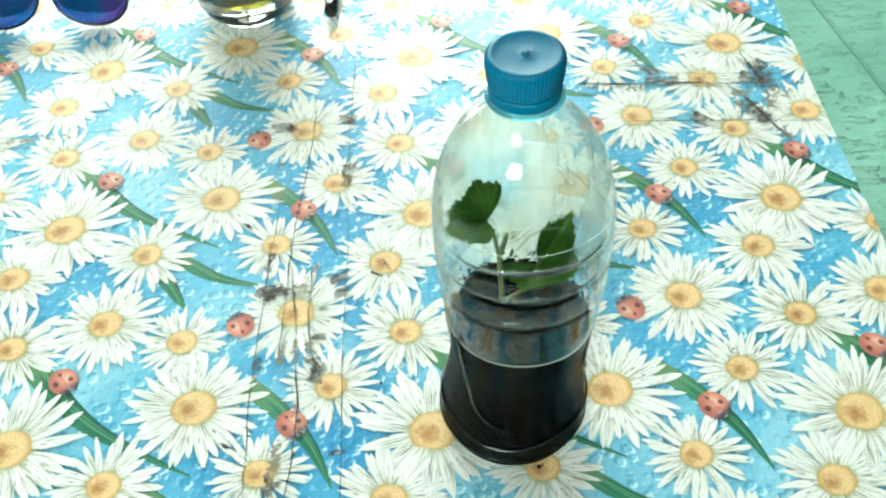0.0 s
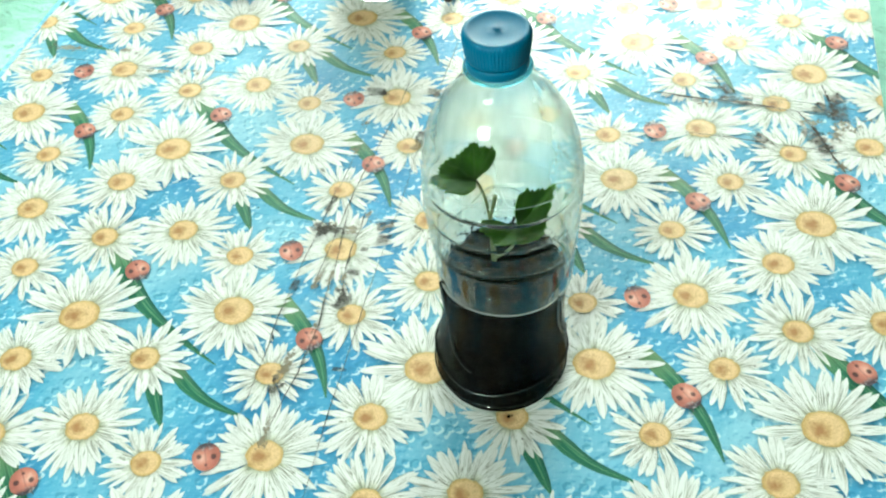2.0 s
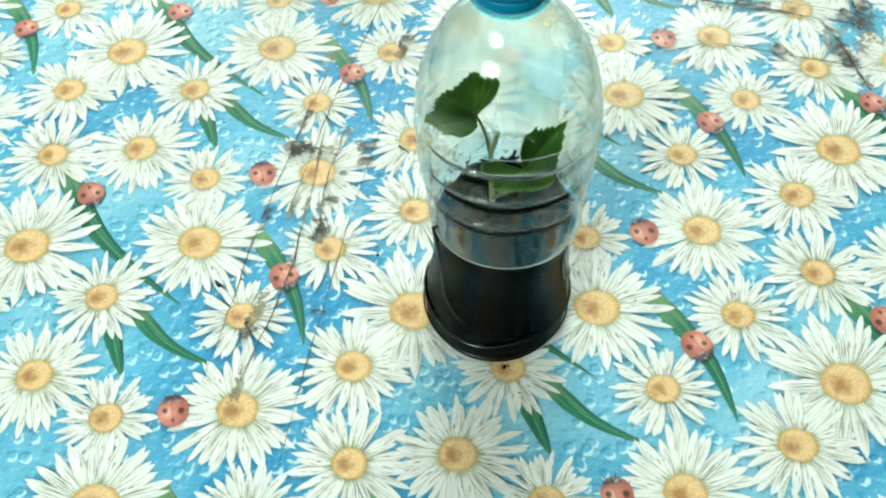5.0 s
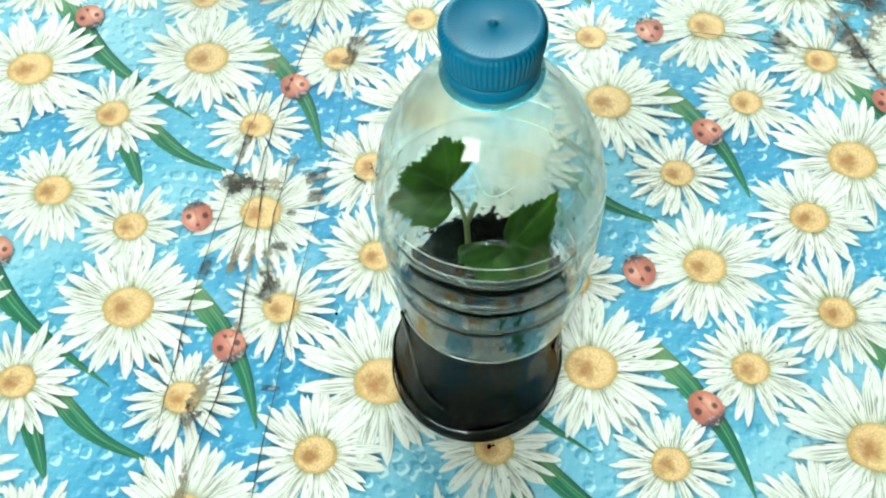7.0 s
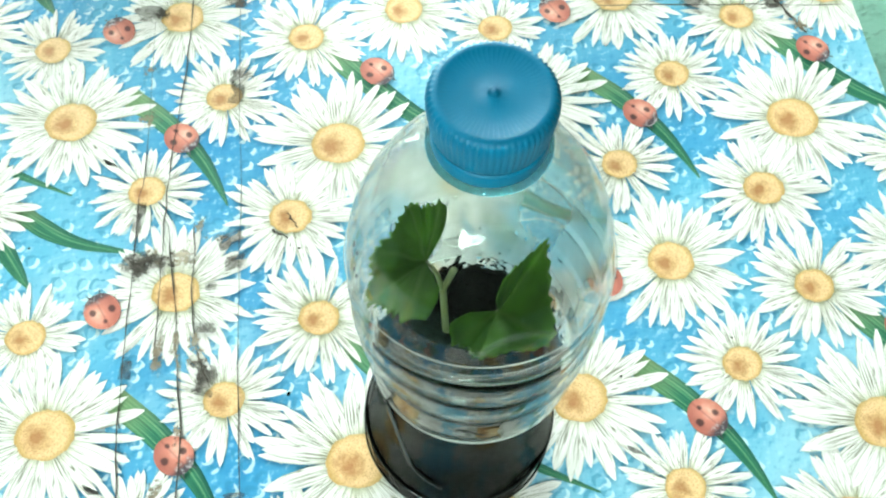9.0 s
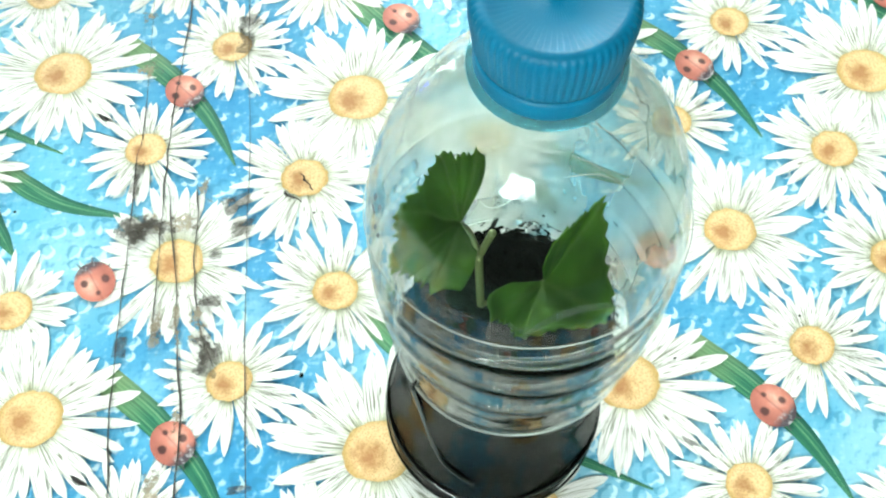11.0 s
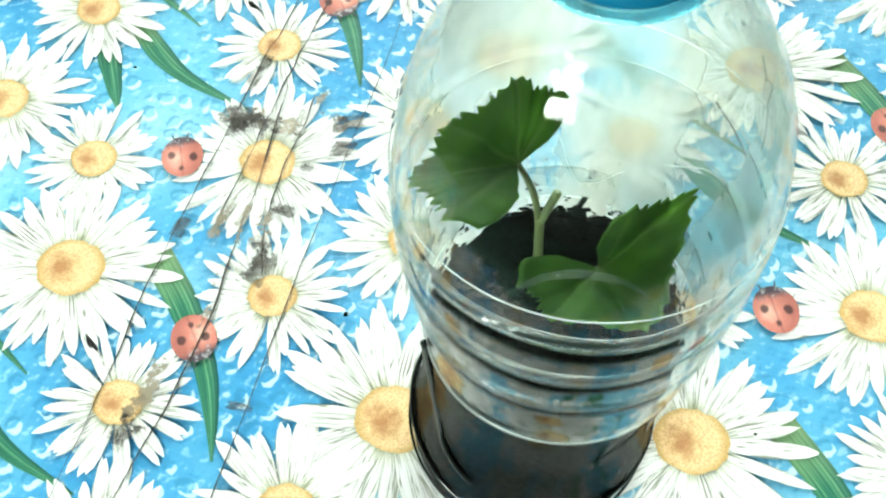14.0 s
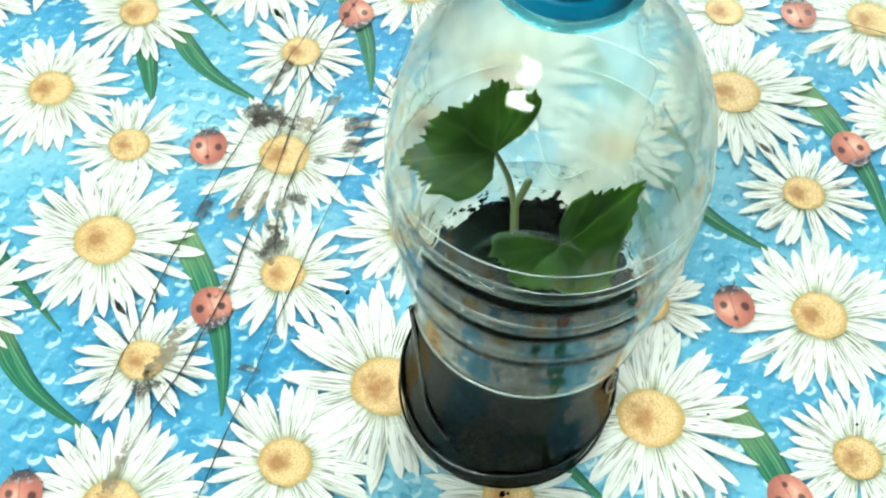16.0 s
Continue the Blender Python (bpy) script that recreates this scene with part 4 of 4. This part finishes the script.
def bottle():
    bt = thing("bottle_planter", "clear plastic bottle planter cut in two halves, blue cap", "bottle")

    def soft(a, z):
        return 0.00035 * math.sin(3 * a + 40 * z) + 0.0003 * math.sin(5 * a - 90 * z)

    def soft_top(a, z):
        k = max(0.0, min(1.0, (0.205 - z) / 0.03))
        return press(a, z) + k * (0.0004 * math.sin(2 * a + 30 * z) + 0.0003 * math.sin(5 * a - 70 * z))

    cup = part("base_half", shell(CUP_R, CUP_GROOVES, 0.0, 0.104, 0.0013, 0.0004, soft, [(0.0, 0.006), (0.012, 0.0055), (0.024, 0.002), (0.031, 0.0004)]), PETLOW, bt, "clear waisted lower half filled with soil", True)
    sl = part("top_half", shell(SLEEVE_R, [], 0.0905, 0.2305, 0.0010, 0.0004, soft_top), PET, bt, "clear ribbed upper half slipped over the lower one", True)
    lean = Matrix.Translation((0.0008, 0, 0.0865)) @ pose(0, 0, 0, 0, -0.9, 0) @ Matrix.Translation((0, 0, -0.0865))
    sl.matrix_local = lean
    # curved ridges that sweep down the waist, and the ring above the foot
    for k in range(3):
        sweep = along([(-149 + 120 * k, 0.091, 0), (-141 + 120 * k, 0.066, 0), (-128 + 120 * k, 0.046, 0), (-107 + 120 * k, 0.037, 0)], 30)
        pts = []
        for q in sweep:
            a, z = radians(q.x), q.y
            r = interp(z, CUP_R) + groove(z, CUP_GROOVES) + 0.0002
            pts.append((r * math.cos(a), r * math.sin(a), z))
        part("waist_ridge", tube(pts, 0.0010, 8), RIDGE, cup, smooth=True)
    for name, zm, wave, thick in (("foot_ring", 0.0245, 0.0022, 0.0008), ("foot_groove", 0.0125, 0.0006, 0.0005)):
        pts = []
        for i in range(97):
            a = radians(3.75 * i)
            z = zm - wave * math.cos(3 * a + radians(315))
            r = interp(z, CUP_R) + groove(z, CUP_GROOVES) + 0.0002
            pts.append((r * math.cos(a), r * math.sin(a), z))
        part(name, tube(pts, thick, 8), RIDGE, cup, smooth=True)
    for ob in [cup] + list(cup.children):
        ob.data.transform(CROOKED)
    # cut rim, a little ragged
    pts = []
    for i in range(73):
        a = radians(5 * i)
        z = 0.0906 + 0.0006 * math.sin(3 * a)
        r = interp(z, SLEEVE_R) - 0.0001
        pts.append((r * math.cos(a), r * math.sin(a), z))
    part("cut_rim", tube(pts, 0.00038, 6), PETRIM, sl, smooth=True)
    part("neck_ring", lathe([(0.0131, 0.2272), (0.0160, 0.2277), (0.0164, 0.2284), (0.0160, 0.2291), (0.0131, 0.2296)], 64), FLANGE, sl, smooth=True)

    # printed code on the shoulder, too small to read
    for k, (dz, da, w, h) in enumerate(((0.0, 0, 0.0012, 0.0022), (0.0005, 5, 0.0010, 0.0018), (-0.003, 2, 0.0022, 0.0007), (-0.0055, 7, 0.0008, 0.0016), (-0.006, 10, 0.0008, 0.0016))):
        a, z = radians(189 + da), 0.1885 + dz
        r = interp(z, SLEEVE_R) + 0.0004
        bm = bmesh.new()
        box(bm, -0.0001, 0.0001, -w / 2, w / 2, -h / 2, h / 2, pose(r * math.cos(a), r * math.sin(a), z, 0, -20, math.degrees(a)))
        part("code_mark", bm, INK, sl)

    cap = thing("cap", "", "")
    cap.parent = bt
    cap.matrix_local = lean

    def knurl(a, z):
        if not 0.2355 < z < 0.2486:
            return 0.0
        return (0.00042 if z < 0.246 else 0.00055) * max(0.0, math.cos(60 * a))

    body = [(0.0138, 0.2350), (0.0146, 0.2352), (0.0147, 0.2365), (0.0149, 0.2380), (0.0152, 0.2405), (0.0156, 0.2437), (0.01565, 0.2454), (0.0154, 0.2472), (0.0148, 0.2484), (0.0139, 0.2488), (0.0128, 0.2487), (0.0118, 0.2483), (0.006, 0.2482), (0.0012, 0.2482), (0.0009, 0.2485), (0.0, 0.2486)]
    part("cap_top", lathe(body, 240, knurl), CAPBLUE, cap, "ribbed blue screw cap", True)
    ring = [(0.0136, 0.2298), (0.0147, 0.2297), (0.0149, 0.2303), (0.0148, 0.2334), (0.0146, 0.2345), (0.0136, 0.2346)]
    part("tamper_ring", lathe(ring, 96, closed=True), CAPBLUE, cap, "blue tamper ring under the cap", True)
    # black tubes added inside the ribs for the dark that the grooves refract
    for z, a0, a1, rr, thin in ((0.161, 216, 338, 0.0012, 0.3), (0.1432, 208, 338, 0.0007, 0.45), (0.124, 205, 330, 0.0003, 0.6)):
        pts = []
        for i in range(49):
            a = radians(a0 + (a1 - a0) * i / 48)
            zz = z + tilt(a)
            r = interp(zz, SLEEVE_R) + press(a, zz) - 0.0004 - rr
            pts.append((r * math.cos(a), r * math.sin(a), zz - 0.0004 * math.sin(5 * a)))
        part("dirt_line", tube(pts, rr, 8, 0.5 + 0.5 * thin, True), RIBDARK, sl, "black line standing in for the rib's dark refraction", True)
    # pale moulded rings above the ribs and round the back
    for z, a0, a1, rr in ((0.1745, 0, 360, 0.00018), (0.161, 8, 172, 0.00015), (0.1420, 12, 165, 0.00012)):
        pts = []
        for i in range(97):
            a = radians(a0 + (a1 - a0) * i / 96)
            zz = z + tilt(a)
            r = interp(zz, SLEEVE_R) + press(a, zz)
            pts.append((r * math.cos(a), r * math.sin(a), zz))
        part("moulded_ring", tube(pts, rr, 6), PETRIM, sl, smooth=True)
    # rounded ribs that catch the window light
    for z in (0.1655, 0.1472, 0.1280):
        pts = []
        for i in range(65):
            a = radians(188 + 164 * i / 64)
            zz = z + tilt(a)
            r = interp(zz, SLEEVE_R) + press(a, zz) - 0.0008 - 0.0008 * (abs(i - 32) / 32) ** 4
            pts.append((r * math.cos(a), r * math.sin(a), zz))
        part("rib", tube(pts, 0.0010, 14), RIBP, sl, smooth=True)
    # pale crescent pressed into the front, and the wavy cut edge of the lower half inside the back
    for name, line, rr, mat in (
        ("pressed_crescent", ((259, 0.1755), (263, 0.1795), (269, 0.1846), (277, 0.1868), (285, 0.1866), (292, 0.1845), (297, 0.1810)), 0.0007, CREASEP),
        ("inner_edge", ((112, 0.121), (106, 0.116), (102, 0.106), (97, 0.0985), (89, 0.099), (79, 0.1075), (69, 0.1155), (59, 0.1215), (48, 0.1290), (36, 0.1335)), 0.00026, PETRIM),
    ):
        pts = []
        for q in along([(a, z, 0) for a, z in line], 40):
            a, z = radians(q.x), q.y
            r = interp(z, SLEEVE_R) + press(a, z) - 0.0005
            pts.append((r * math.cos(a), r * math.sin(a), z))
        part(name, tube(pts, rr, 8, 1.0, True), mat, sl, smooth=True)
    # folds dented into the shoulder
    for fold in (((42, 0.179), (38, 0.172), (33, 0.162), (30, 0.152), (31, 0.147)), ((54, 0.1515), (44, 0.1485), (36, 0.1465), (31, 0.1455)), ((107, 0.183), (110, 0.180)), ((123, 0.177), (126, 0.1735))):
        pts = []
        for q in along([(a, z, 0) for a, z in fold], 16):
            a, z = radians(q.x), q.y
            r = interp(z, SLEEVE_R) + press(a, z) + 0.0001
            pts.append((r * math.cos(a), r * math.sin(a), z))
        part("fold_mark", tube(pts, 0.00021, 6, 0.6), CRACK, sl, smooth=True)
    return bt


bottle()


def soil():
    """The fill of the lower half, with a lumpy top."""
    top = 0.081
    zs = [0.004, 0.0075, 0.012] + [0.012 + 0.003 * k for k in range(1, 23)]
    inset = [(0.004, 0.0022), (0.0075, 0.0016), (0.016, 0.0013), (0.05, 0.0011)]
    prof = [(0.0, 0.0070), (0.02, 0.0064), (0.030, 0.0040)] + [(interp(z, CUP_R) + groove(z, CUP_GROOVES) - interp(z, inset), z) for z in zs]
    r0 = interp(top, CUP_R) - 0.0012
    prof += [(r0 * k / 30, top) for k in range(30, -1, -1)]
    bm = lathe(prof, 96)
    for v in bm.verts:
        if v.co.z > top - 0.004:
            p = v.co * 1.0
            f = noise.fractal(Vector((p.x * 130, p.y * 130, 3.0)), 1.0, 2.0, 4)
            v.co.z += 0.0022 * f + 0.0016 * noise.noise(Vector((p.x * 60, p.y * 60, 8.0)))
            v.co.z += 0.08 * p.y * 0.5
    s = thing("soil", "black damp potting soil filling the bottle base", "soil")
    part("soil_fill", bm, SOIL, s, smooth=True)
    rnd = random.Random(3)
    bm = bmesh.new()
    for k in range(170):
        a, q = rnd.uniform(0, 6.28), math.sqrt(rnd.random()) * 0.033
        x, y = q * math.cos(a), q * math.sin(a)
        r = rnd.uniform(0.0005, 0.0019)
        v = bmesh.ops.create_icosphere(bm, subdivisions=1, radius=r)["verts"]
        for w in v:
            w.co *= rnd.uniform(0.7, 1.3)
        bmesh.ops.translate(bm, verts=v, vec=(x, y, top + 0.04 * y + 0.0008 + rnd.uniform(0, 0.001)))
    # soil clinging to the inner wall round the back, in ragged patches that thin out upwards
    made = 0
    while made < 760:
        a = rnd.gauss(95, 52)
        h = abs(rnd.gauss(0, 0.0075))
        z = top - 0.001 + h
        lump = noise.noise(Vector((a * 0.07, z * 150, 4.0))) + 0.5 * noise.noise(Vector((a * 0.23, z * 420, 9.0)))
        if lump < -0.12 + h * 17:
            continue
        made += 1
        a = radians(a)
        rr = interp(z, CUP_R if z < 0.1 else SLEEVE_R) - 0.0013
        r = rnd.uniform(0.0003, 0.0006) + max(0.0, 0.0017 - h * 0.16) * rnd.random() ** 2
        v = bmesh.ops.create_icosphere(bm, subdivisions=1, radius=r)["verts"]
        for w in v:
            w.co *= rnd.uniform(0.6, 1.4)
        bmesh.ops.transform(bm, matrix=pose(rr * math.cos(a), rr * math.sin(a), z, 0, 0, math.degrees(a)) @ Matrix.Diagonal((0.35, 1.25, 0.8, 1)), verts=v)
    tagged(part("soil_clods", bm, SOIL, s, "loose clods and crumbs"), kind="stuff")
    for ob in s.children:
        ob.data.transform(CROOKED)


soil()


def leaf_bm(base, tips, dip=0.16, bulge=0.10, seed=0):
    """A lobed, toothed leaf: five main veins run from its base to the tips of its lobes."""
    base = Vector(base)
    arms = [Vector(t) - base for t in tips]
    up = Vector((0, 0, 0))
    for a, b in zip(arms, arms[1:]):
        up += a.cross(b)
    up.normalize()
    size = sum(a.length for a in arms) / len(arms)
    spots = (0.13, 0.30, 0.50, 0.70, 0.87)
    rows = []
    steps = 28
    smooth_tips = along(arms, steps * (len(arms) - 1))
    for i, tip in enumerate(smooth_tips):
        k = min(i // steps, len(arms) - 2)
        f = i / steps - k
        rows.append((tip * (1.0 - dip * math.sin(math.pi * f) ** 1.4), spots[k] * (1 - f) + spots[k + 1] * f))
    # the two lobes beside the stalk close in to the base
    for end, out in ((0, -1), (-1, 1)):
        a = arms[end].normalized()
        inner = arms[1 if end == 0 else -2].normalized()
        side = (a - inner * a.dot(inner)).normalized()
        for i in range(1, 9):
            f = i / 8
            d = (a + side * 0.75 * f).normalized() * arms[end].length * (1 - 0.55 * f ** 1.5)
            row = (d, spots[end] + out * 0.12 * f)
            if end == 0:
                rows.insert(0, row)
            else:
                rows.append(row)
    nr = 12
    bm = bmesh.new()
    lay = bm.loops.layers.uv.new("UVMap")
    mid = bm.verts.new(base)
    vs = []
    for k, (d, v) in enumerate(rows):
        saw = (k * 0.21 + 0.16 * math.sin(k * 0.83 + seed)) % 1.0
        tooth = (1 - abs(2 * saw - 1) ** 1.3) * (0.75 + 0.5 * noise.noise(Vector((k * 0.21, seed * 3.0, 0.5))))
        line = [mid]
        for i in range(1, nr + 1):
            q = i / nr
            r = q * (1.0 - 0.13 * tooth * q ** 4)
            p = base + d * r
            fold = bulge * size * math.sin(math.pi * min(q, 1.0)) * 0.6 - 0.005 * size * math.cos(k * 0.57) * q
            fold += 0.0016 * q * noise.noise(Vector((p.x * 95, p.y * 95, p.z * 95 + seed * 7)))
            fold += 0.0008 * noise.noise(Vector((p.x * 260, p.y * 260, p.z * 260 + seed)))
            line.append(bm.verts.new(p + up * fold))
        vs.append((line, v))
    for (a, va), (b, vb) in zip(vs, vs[1:]):
        for i in range(nr):
            loop = [a[i], a[i + 1], b[i + 1], b[i]]
            uvs = [(i / nr, va), ((i + 1) / nr, va), ((i + 1) / nr, vb), (i / nr, vb)]
            if i == 0:
                loop, uvs = loop[:3], uvs[:3]
            add_uv(bm, bm.faces.new(loop), uvs, lay)
    return bm


def plant():
    pl = thing("seedling", "small green leafy cutting rooted in soil inside the bottle", "plant")
    part("stem", tube(along([(-0.0075, 0.010, 0.074), (-0.0088, 0.0115, 0.098), (-0.0098, 0.0120, 0.117)], 10), 0.0014, 10, 0.9), STEM, pl, smooth=True)
    part("stem_stub", tube(along([(-0.0096, 0.0120, 0.115), (-0.0078, 0.0118, 0.124), (-0.0064, 0.0112, 0.132)], 8), 0.0011, 10, 1.1), STEM, pl, "cut-off stub of the stem", True)
    part("leaf_stalk", tube(along([(-0.0098, 0.0120, 0.114), (-0.0118, 0.0113, 0.128), (-0.0140, 0.0098, 0.138), (-0.0163, 0.0085, 0.1452)], 14), 0.0010, 8, 0.75), STEM, pl, smooth=True)
    part("leaf_stalk", tube(along([(-0.0074, 0.0095, 0.084), (0.003, 0.004, 0.100), (0.0079, -0.0008, 0.1225)], 8), 0.0009, 8, 0.8), STEM, pl, smooth=True)
    leaves = (
        # the broad leaf held up to one side, cupped
        ((-0.0164, 0.0084, 0.1452), ((-0.0100, 0.0272, 0.1540), (-0.0212, 0.0232, 0.1590), (-0.0340, 0.0075, 0.1570), (-0.0372, -0.0120, 0.1600), (-0.0262, -0.0200, 0.1620)), 0.10, 0.05),
        # the wide leaf that stands up at the back and bends down to the front wall
        ((0.0079, -0.0011, 0.1228), ((0.0118, 0.0030, 0.1500), (0.0264, 0.0157, 0.1425), (0.0240, -0.0195, 0.1370), (-0.0013, -0.0204, 0.1270), (-0.0105, -0.0170, 0.1330)), 0.13, 0.04),
    )
    for k, (b, tips, dip, bulge) in enumerate(leaves):
        ob = part("leaf", leaf_bm(b, tips, dip, bulge, k), LEAF, pl, smooth=True)
        mod = ob.modifiers.new("thickness", "SOLIDIFY")
        mod.thickness = 0.0004


plant()


# ---- things at the far side of the table ----
def mug():
    mg = thing("glass_mug", "clear glass mug of green tea standing on the cloth", "mug", pose(-0.187, 0.393, 0.0006) @ Matrix.Scale(1.10, 4))
    outer = [(0.0, 0.0), (0.022, 0.0), (0.0285, 0.0018), (0.0335, 0.007), (0.0370, 0.015), (0.0388, 0.026), (0.0394, 0.045), (0.0394, 0.075), (0.0392, 0.095)]
    inner = [(0.0372, 0.0955), (0.0373, 0.075), (0.0372, 0.045), (0.0364, 0.028), (0.0340, 0.019), (0.0285, 0.0135), (0.018, 0.0115), (0.0, 0.011)]
    part("glass_body", lathe(outer + inner, 72), GLASS, mg, smooth=True)
    tea = [(0.0, 0.0111), (0.018, 0.0116), (0.0284, 0.0136), (0.0339, 0.0191), (0.0363, 0.0281), (0.0371, 0.045), (0.0371, 0.066), (0.0, 0.066)]
    part("tea", lathe(tea, 72), TEA, mg, "yellow-green tea", True)
    pts = along([(-0.0390, 0, 0.078), (-0.058, -0.007, 0.082), (-0.071, -0.011, 0.060), (-0.064, -0.010, 0.032), (-0.050, -0.008, 0.012), (-0.0372, -0.003, 0.016)], 30)
    part("handle", tube(pts, 0.0042, 12), GLASS, mg, "curved clear glass handle", True)


def pen():
    pn = thing("pen", "glossy black pen with a metal clip lying on the cloth", "pen", pose(-0.119, 0.3665, 0.0085, 0, 0, -2))
    prof = [(0.0, 0.0), (0.0030, 0.0002), (0.0048, 0.0014), (0.0056, 0.004), (0.0058, 0.012), (0.0060, 0.045), (0.0061, 0.058)]
    bm = lathe(prof, 32)
    bmesh.ops.rotate(bm, verts=bm.verts[:], matrix=Matrix.Rotation(radians(-88), 3, "X"))
    part("cap", bm, BLACKP, pn, smooth=True)
    bm = lathe([(0.0061, 0.058), (0.0054, 0.0585), (0.0052, 0.140), (0.004, 0.146), (0.0, 0.147)], 32)
    bmesh.ops.rotate(bm, verts=bm.verts[:], matrix=Matrix.Rotation(radians(-88), 3, "X"))
    part("barrel", bm, BLACKP, pn, smooth=True)
    bm = bmesh.new()
    box(bm, -0.0014, 0.0014, 0.006, 0.050, 0.0066, 0.0078)
    bmesh.ops.bevel(bm, geom=bm.edges[:], offset=0.0004, segments=2, affect="EDGES")
    part("clip", bm, CHROME, pn, "narrow shiny clip")


def sunglasses():
    sg = thing("sunglasses", "sunglasses with blue mirrored lenses lying on the cloth", "sunglasses", pose(-0.347, 0.374, 0.0022) @ Matrix.Scale(1.03, 4))

    def rim(side, n=48):
        out = []
        for k in range(n):
            a = 2 * math.pi * k / n
            x, y = math.cos(a), math.sin(a)
            w = 0.029 * (1.0 + 0.06 * y) * (1 if abs(x) < 0.99 else 1)
            out.append((side * 0.0345 + w * x - side * 0.003 * y, 0.023 * (abs(y) ** 0.85) * (1 if y > 0 else -1)))
        return out

    tilt = Matrix.Rotation(radians(62), 4, "X")
    for side in (-1, 1):
        pts = rim(side)
        bm = bmesh.new()
        layers = []
        for off, sc in ((0.0, 1.0), (0.0022, 0.8), (0.0036, 0.5), (0.0042, 0.2)):
            cx = side * 0.0345
            layers.append([bm.verts.new(tilt @ Vector((cx + (x - cx) * sc, y * sc + 0.0235, off))) for x, y in pts])
        for a, b in zip(layers, layers[1:]):
            for k in range(len(pts)):
                bm.faces.new((a[k], a[(k + 1) % len(pts)], b[(k + 1) % len(pts)], b[k]))
        bm.faces.new(layers[-1])
        back = [bm.verts.new(tilt @ Vector((x, y + 0.0235, -0.0012))) for x, y in pts]
        for k in range(len(pts)):
            bm.faces.new((back[k], back[(k + 1) % len(pts)], layers[0][(k + 1) % len(pts)], layers[0][k]))
        bm.faces.new(back[::-1])
        part("lens", bm, LENS, sg, "blue mirrored lens", True)
        loop = [tilt @ Vector((x, y + 0.0235, -0.0006)) for x, y in pts + pts[:1]]
        part("rim", tube(loop, 0.0011, 8), BLACKP, sg, smooth=True)
        hinge = tilt @ Vector((side * 0.062, 0.036, -0.001))
        arm = along([hinge, hinge + Vector((side * 0.003, 0.03, -0.004)), hinge + Vector((side * 0.001, 0.09, -0.018)), hinge + Vector((-side * 0.006, 0.125, -0.030))], 20)
        part("arm", tube(arm, 0.0016, 8), BLACKP, sg, smooth=True)
    bridge = along([tilt @ Vector((-0.009, 0.034, 0.0)), tilt @ Vector((0, 0.038, 0.002)), tilt @ Vector((0.009, 0.034, 0.0))], 10)
    part("bridge", tube(bridge, 0.0013, 8), BLACKP, sg, smooth=True)


def bag():
    """A slumped cloth bag on the floor."""
    bg = thing("cloth_bag", "slumped dark camouflage cloth bag on the green floor", "bag", pose(-1.555, 0.845, FLOOR_Z, 0, 0, -22))
    bm = bmesh.new()
    bmesh.ops.create_icosphere(bm, subdivisions=5, radius=1.0)
    for v in bm.verts:
        p = v.co.normalized()
        k = 1 / (abs(p.x) ** 3.4 + abs(p.y) ** 3.4 + abs(p.z) ** 3.4) ** (1 / 3.4)
        q = Vector((p.x * k * 0.27, p.y * k * 0.33, p.z * k * 0.11))
        f = noise.fractal(q * 9.0, 0.9, 2.0, 4)
        q += p * (0.022 * f + 0.010 * noise.noise(q * 30))
        q.z = max(q.z + 0.105, 0.001 + 0.004 * abs(noise.noise(q * 20)))
        v.co = q
    part("bag_body", bm, CAMO, bg, smooth=True)
    pts = along([(0.20, -0.32, 0.17), (0.25, -0.355, 0.08), (0.15, -0.37, 0.03), (0.02, -0.365, 0.05)], 24)
    part("strap", tube(pts, 0.011, 8), CAMO, bg, smooth=True)


mug()
pen()
sunglasses()
bag()
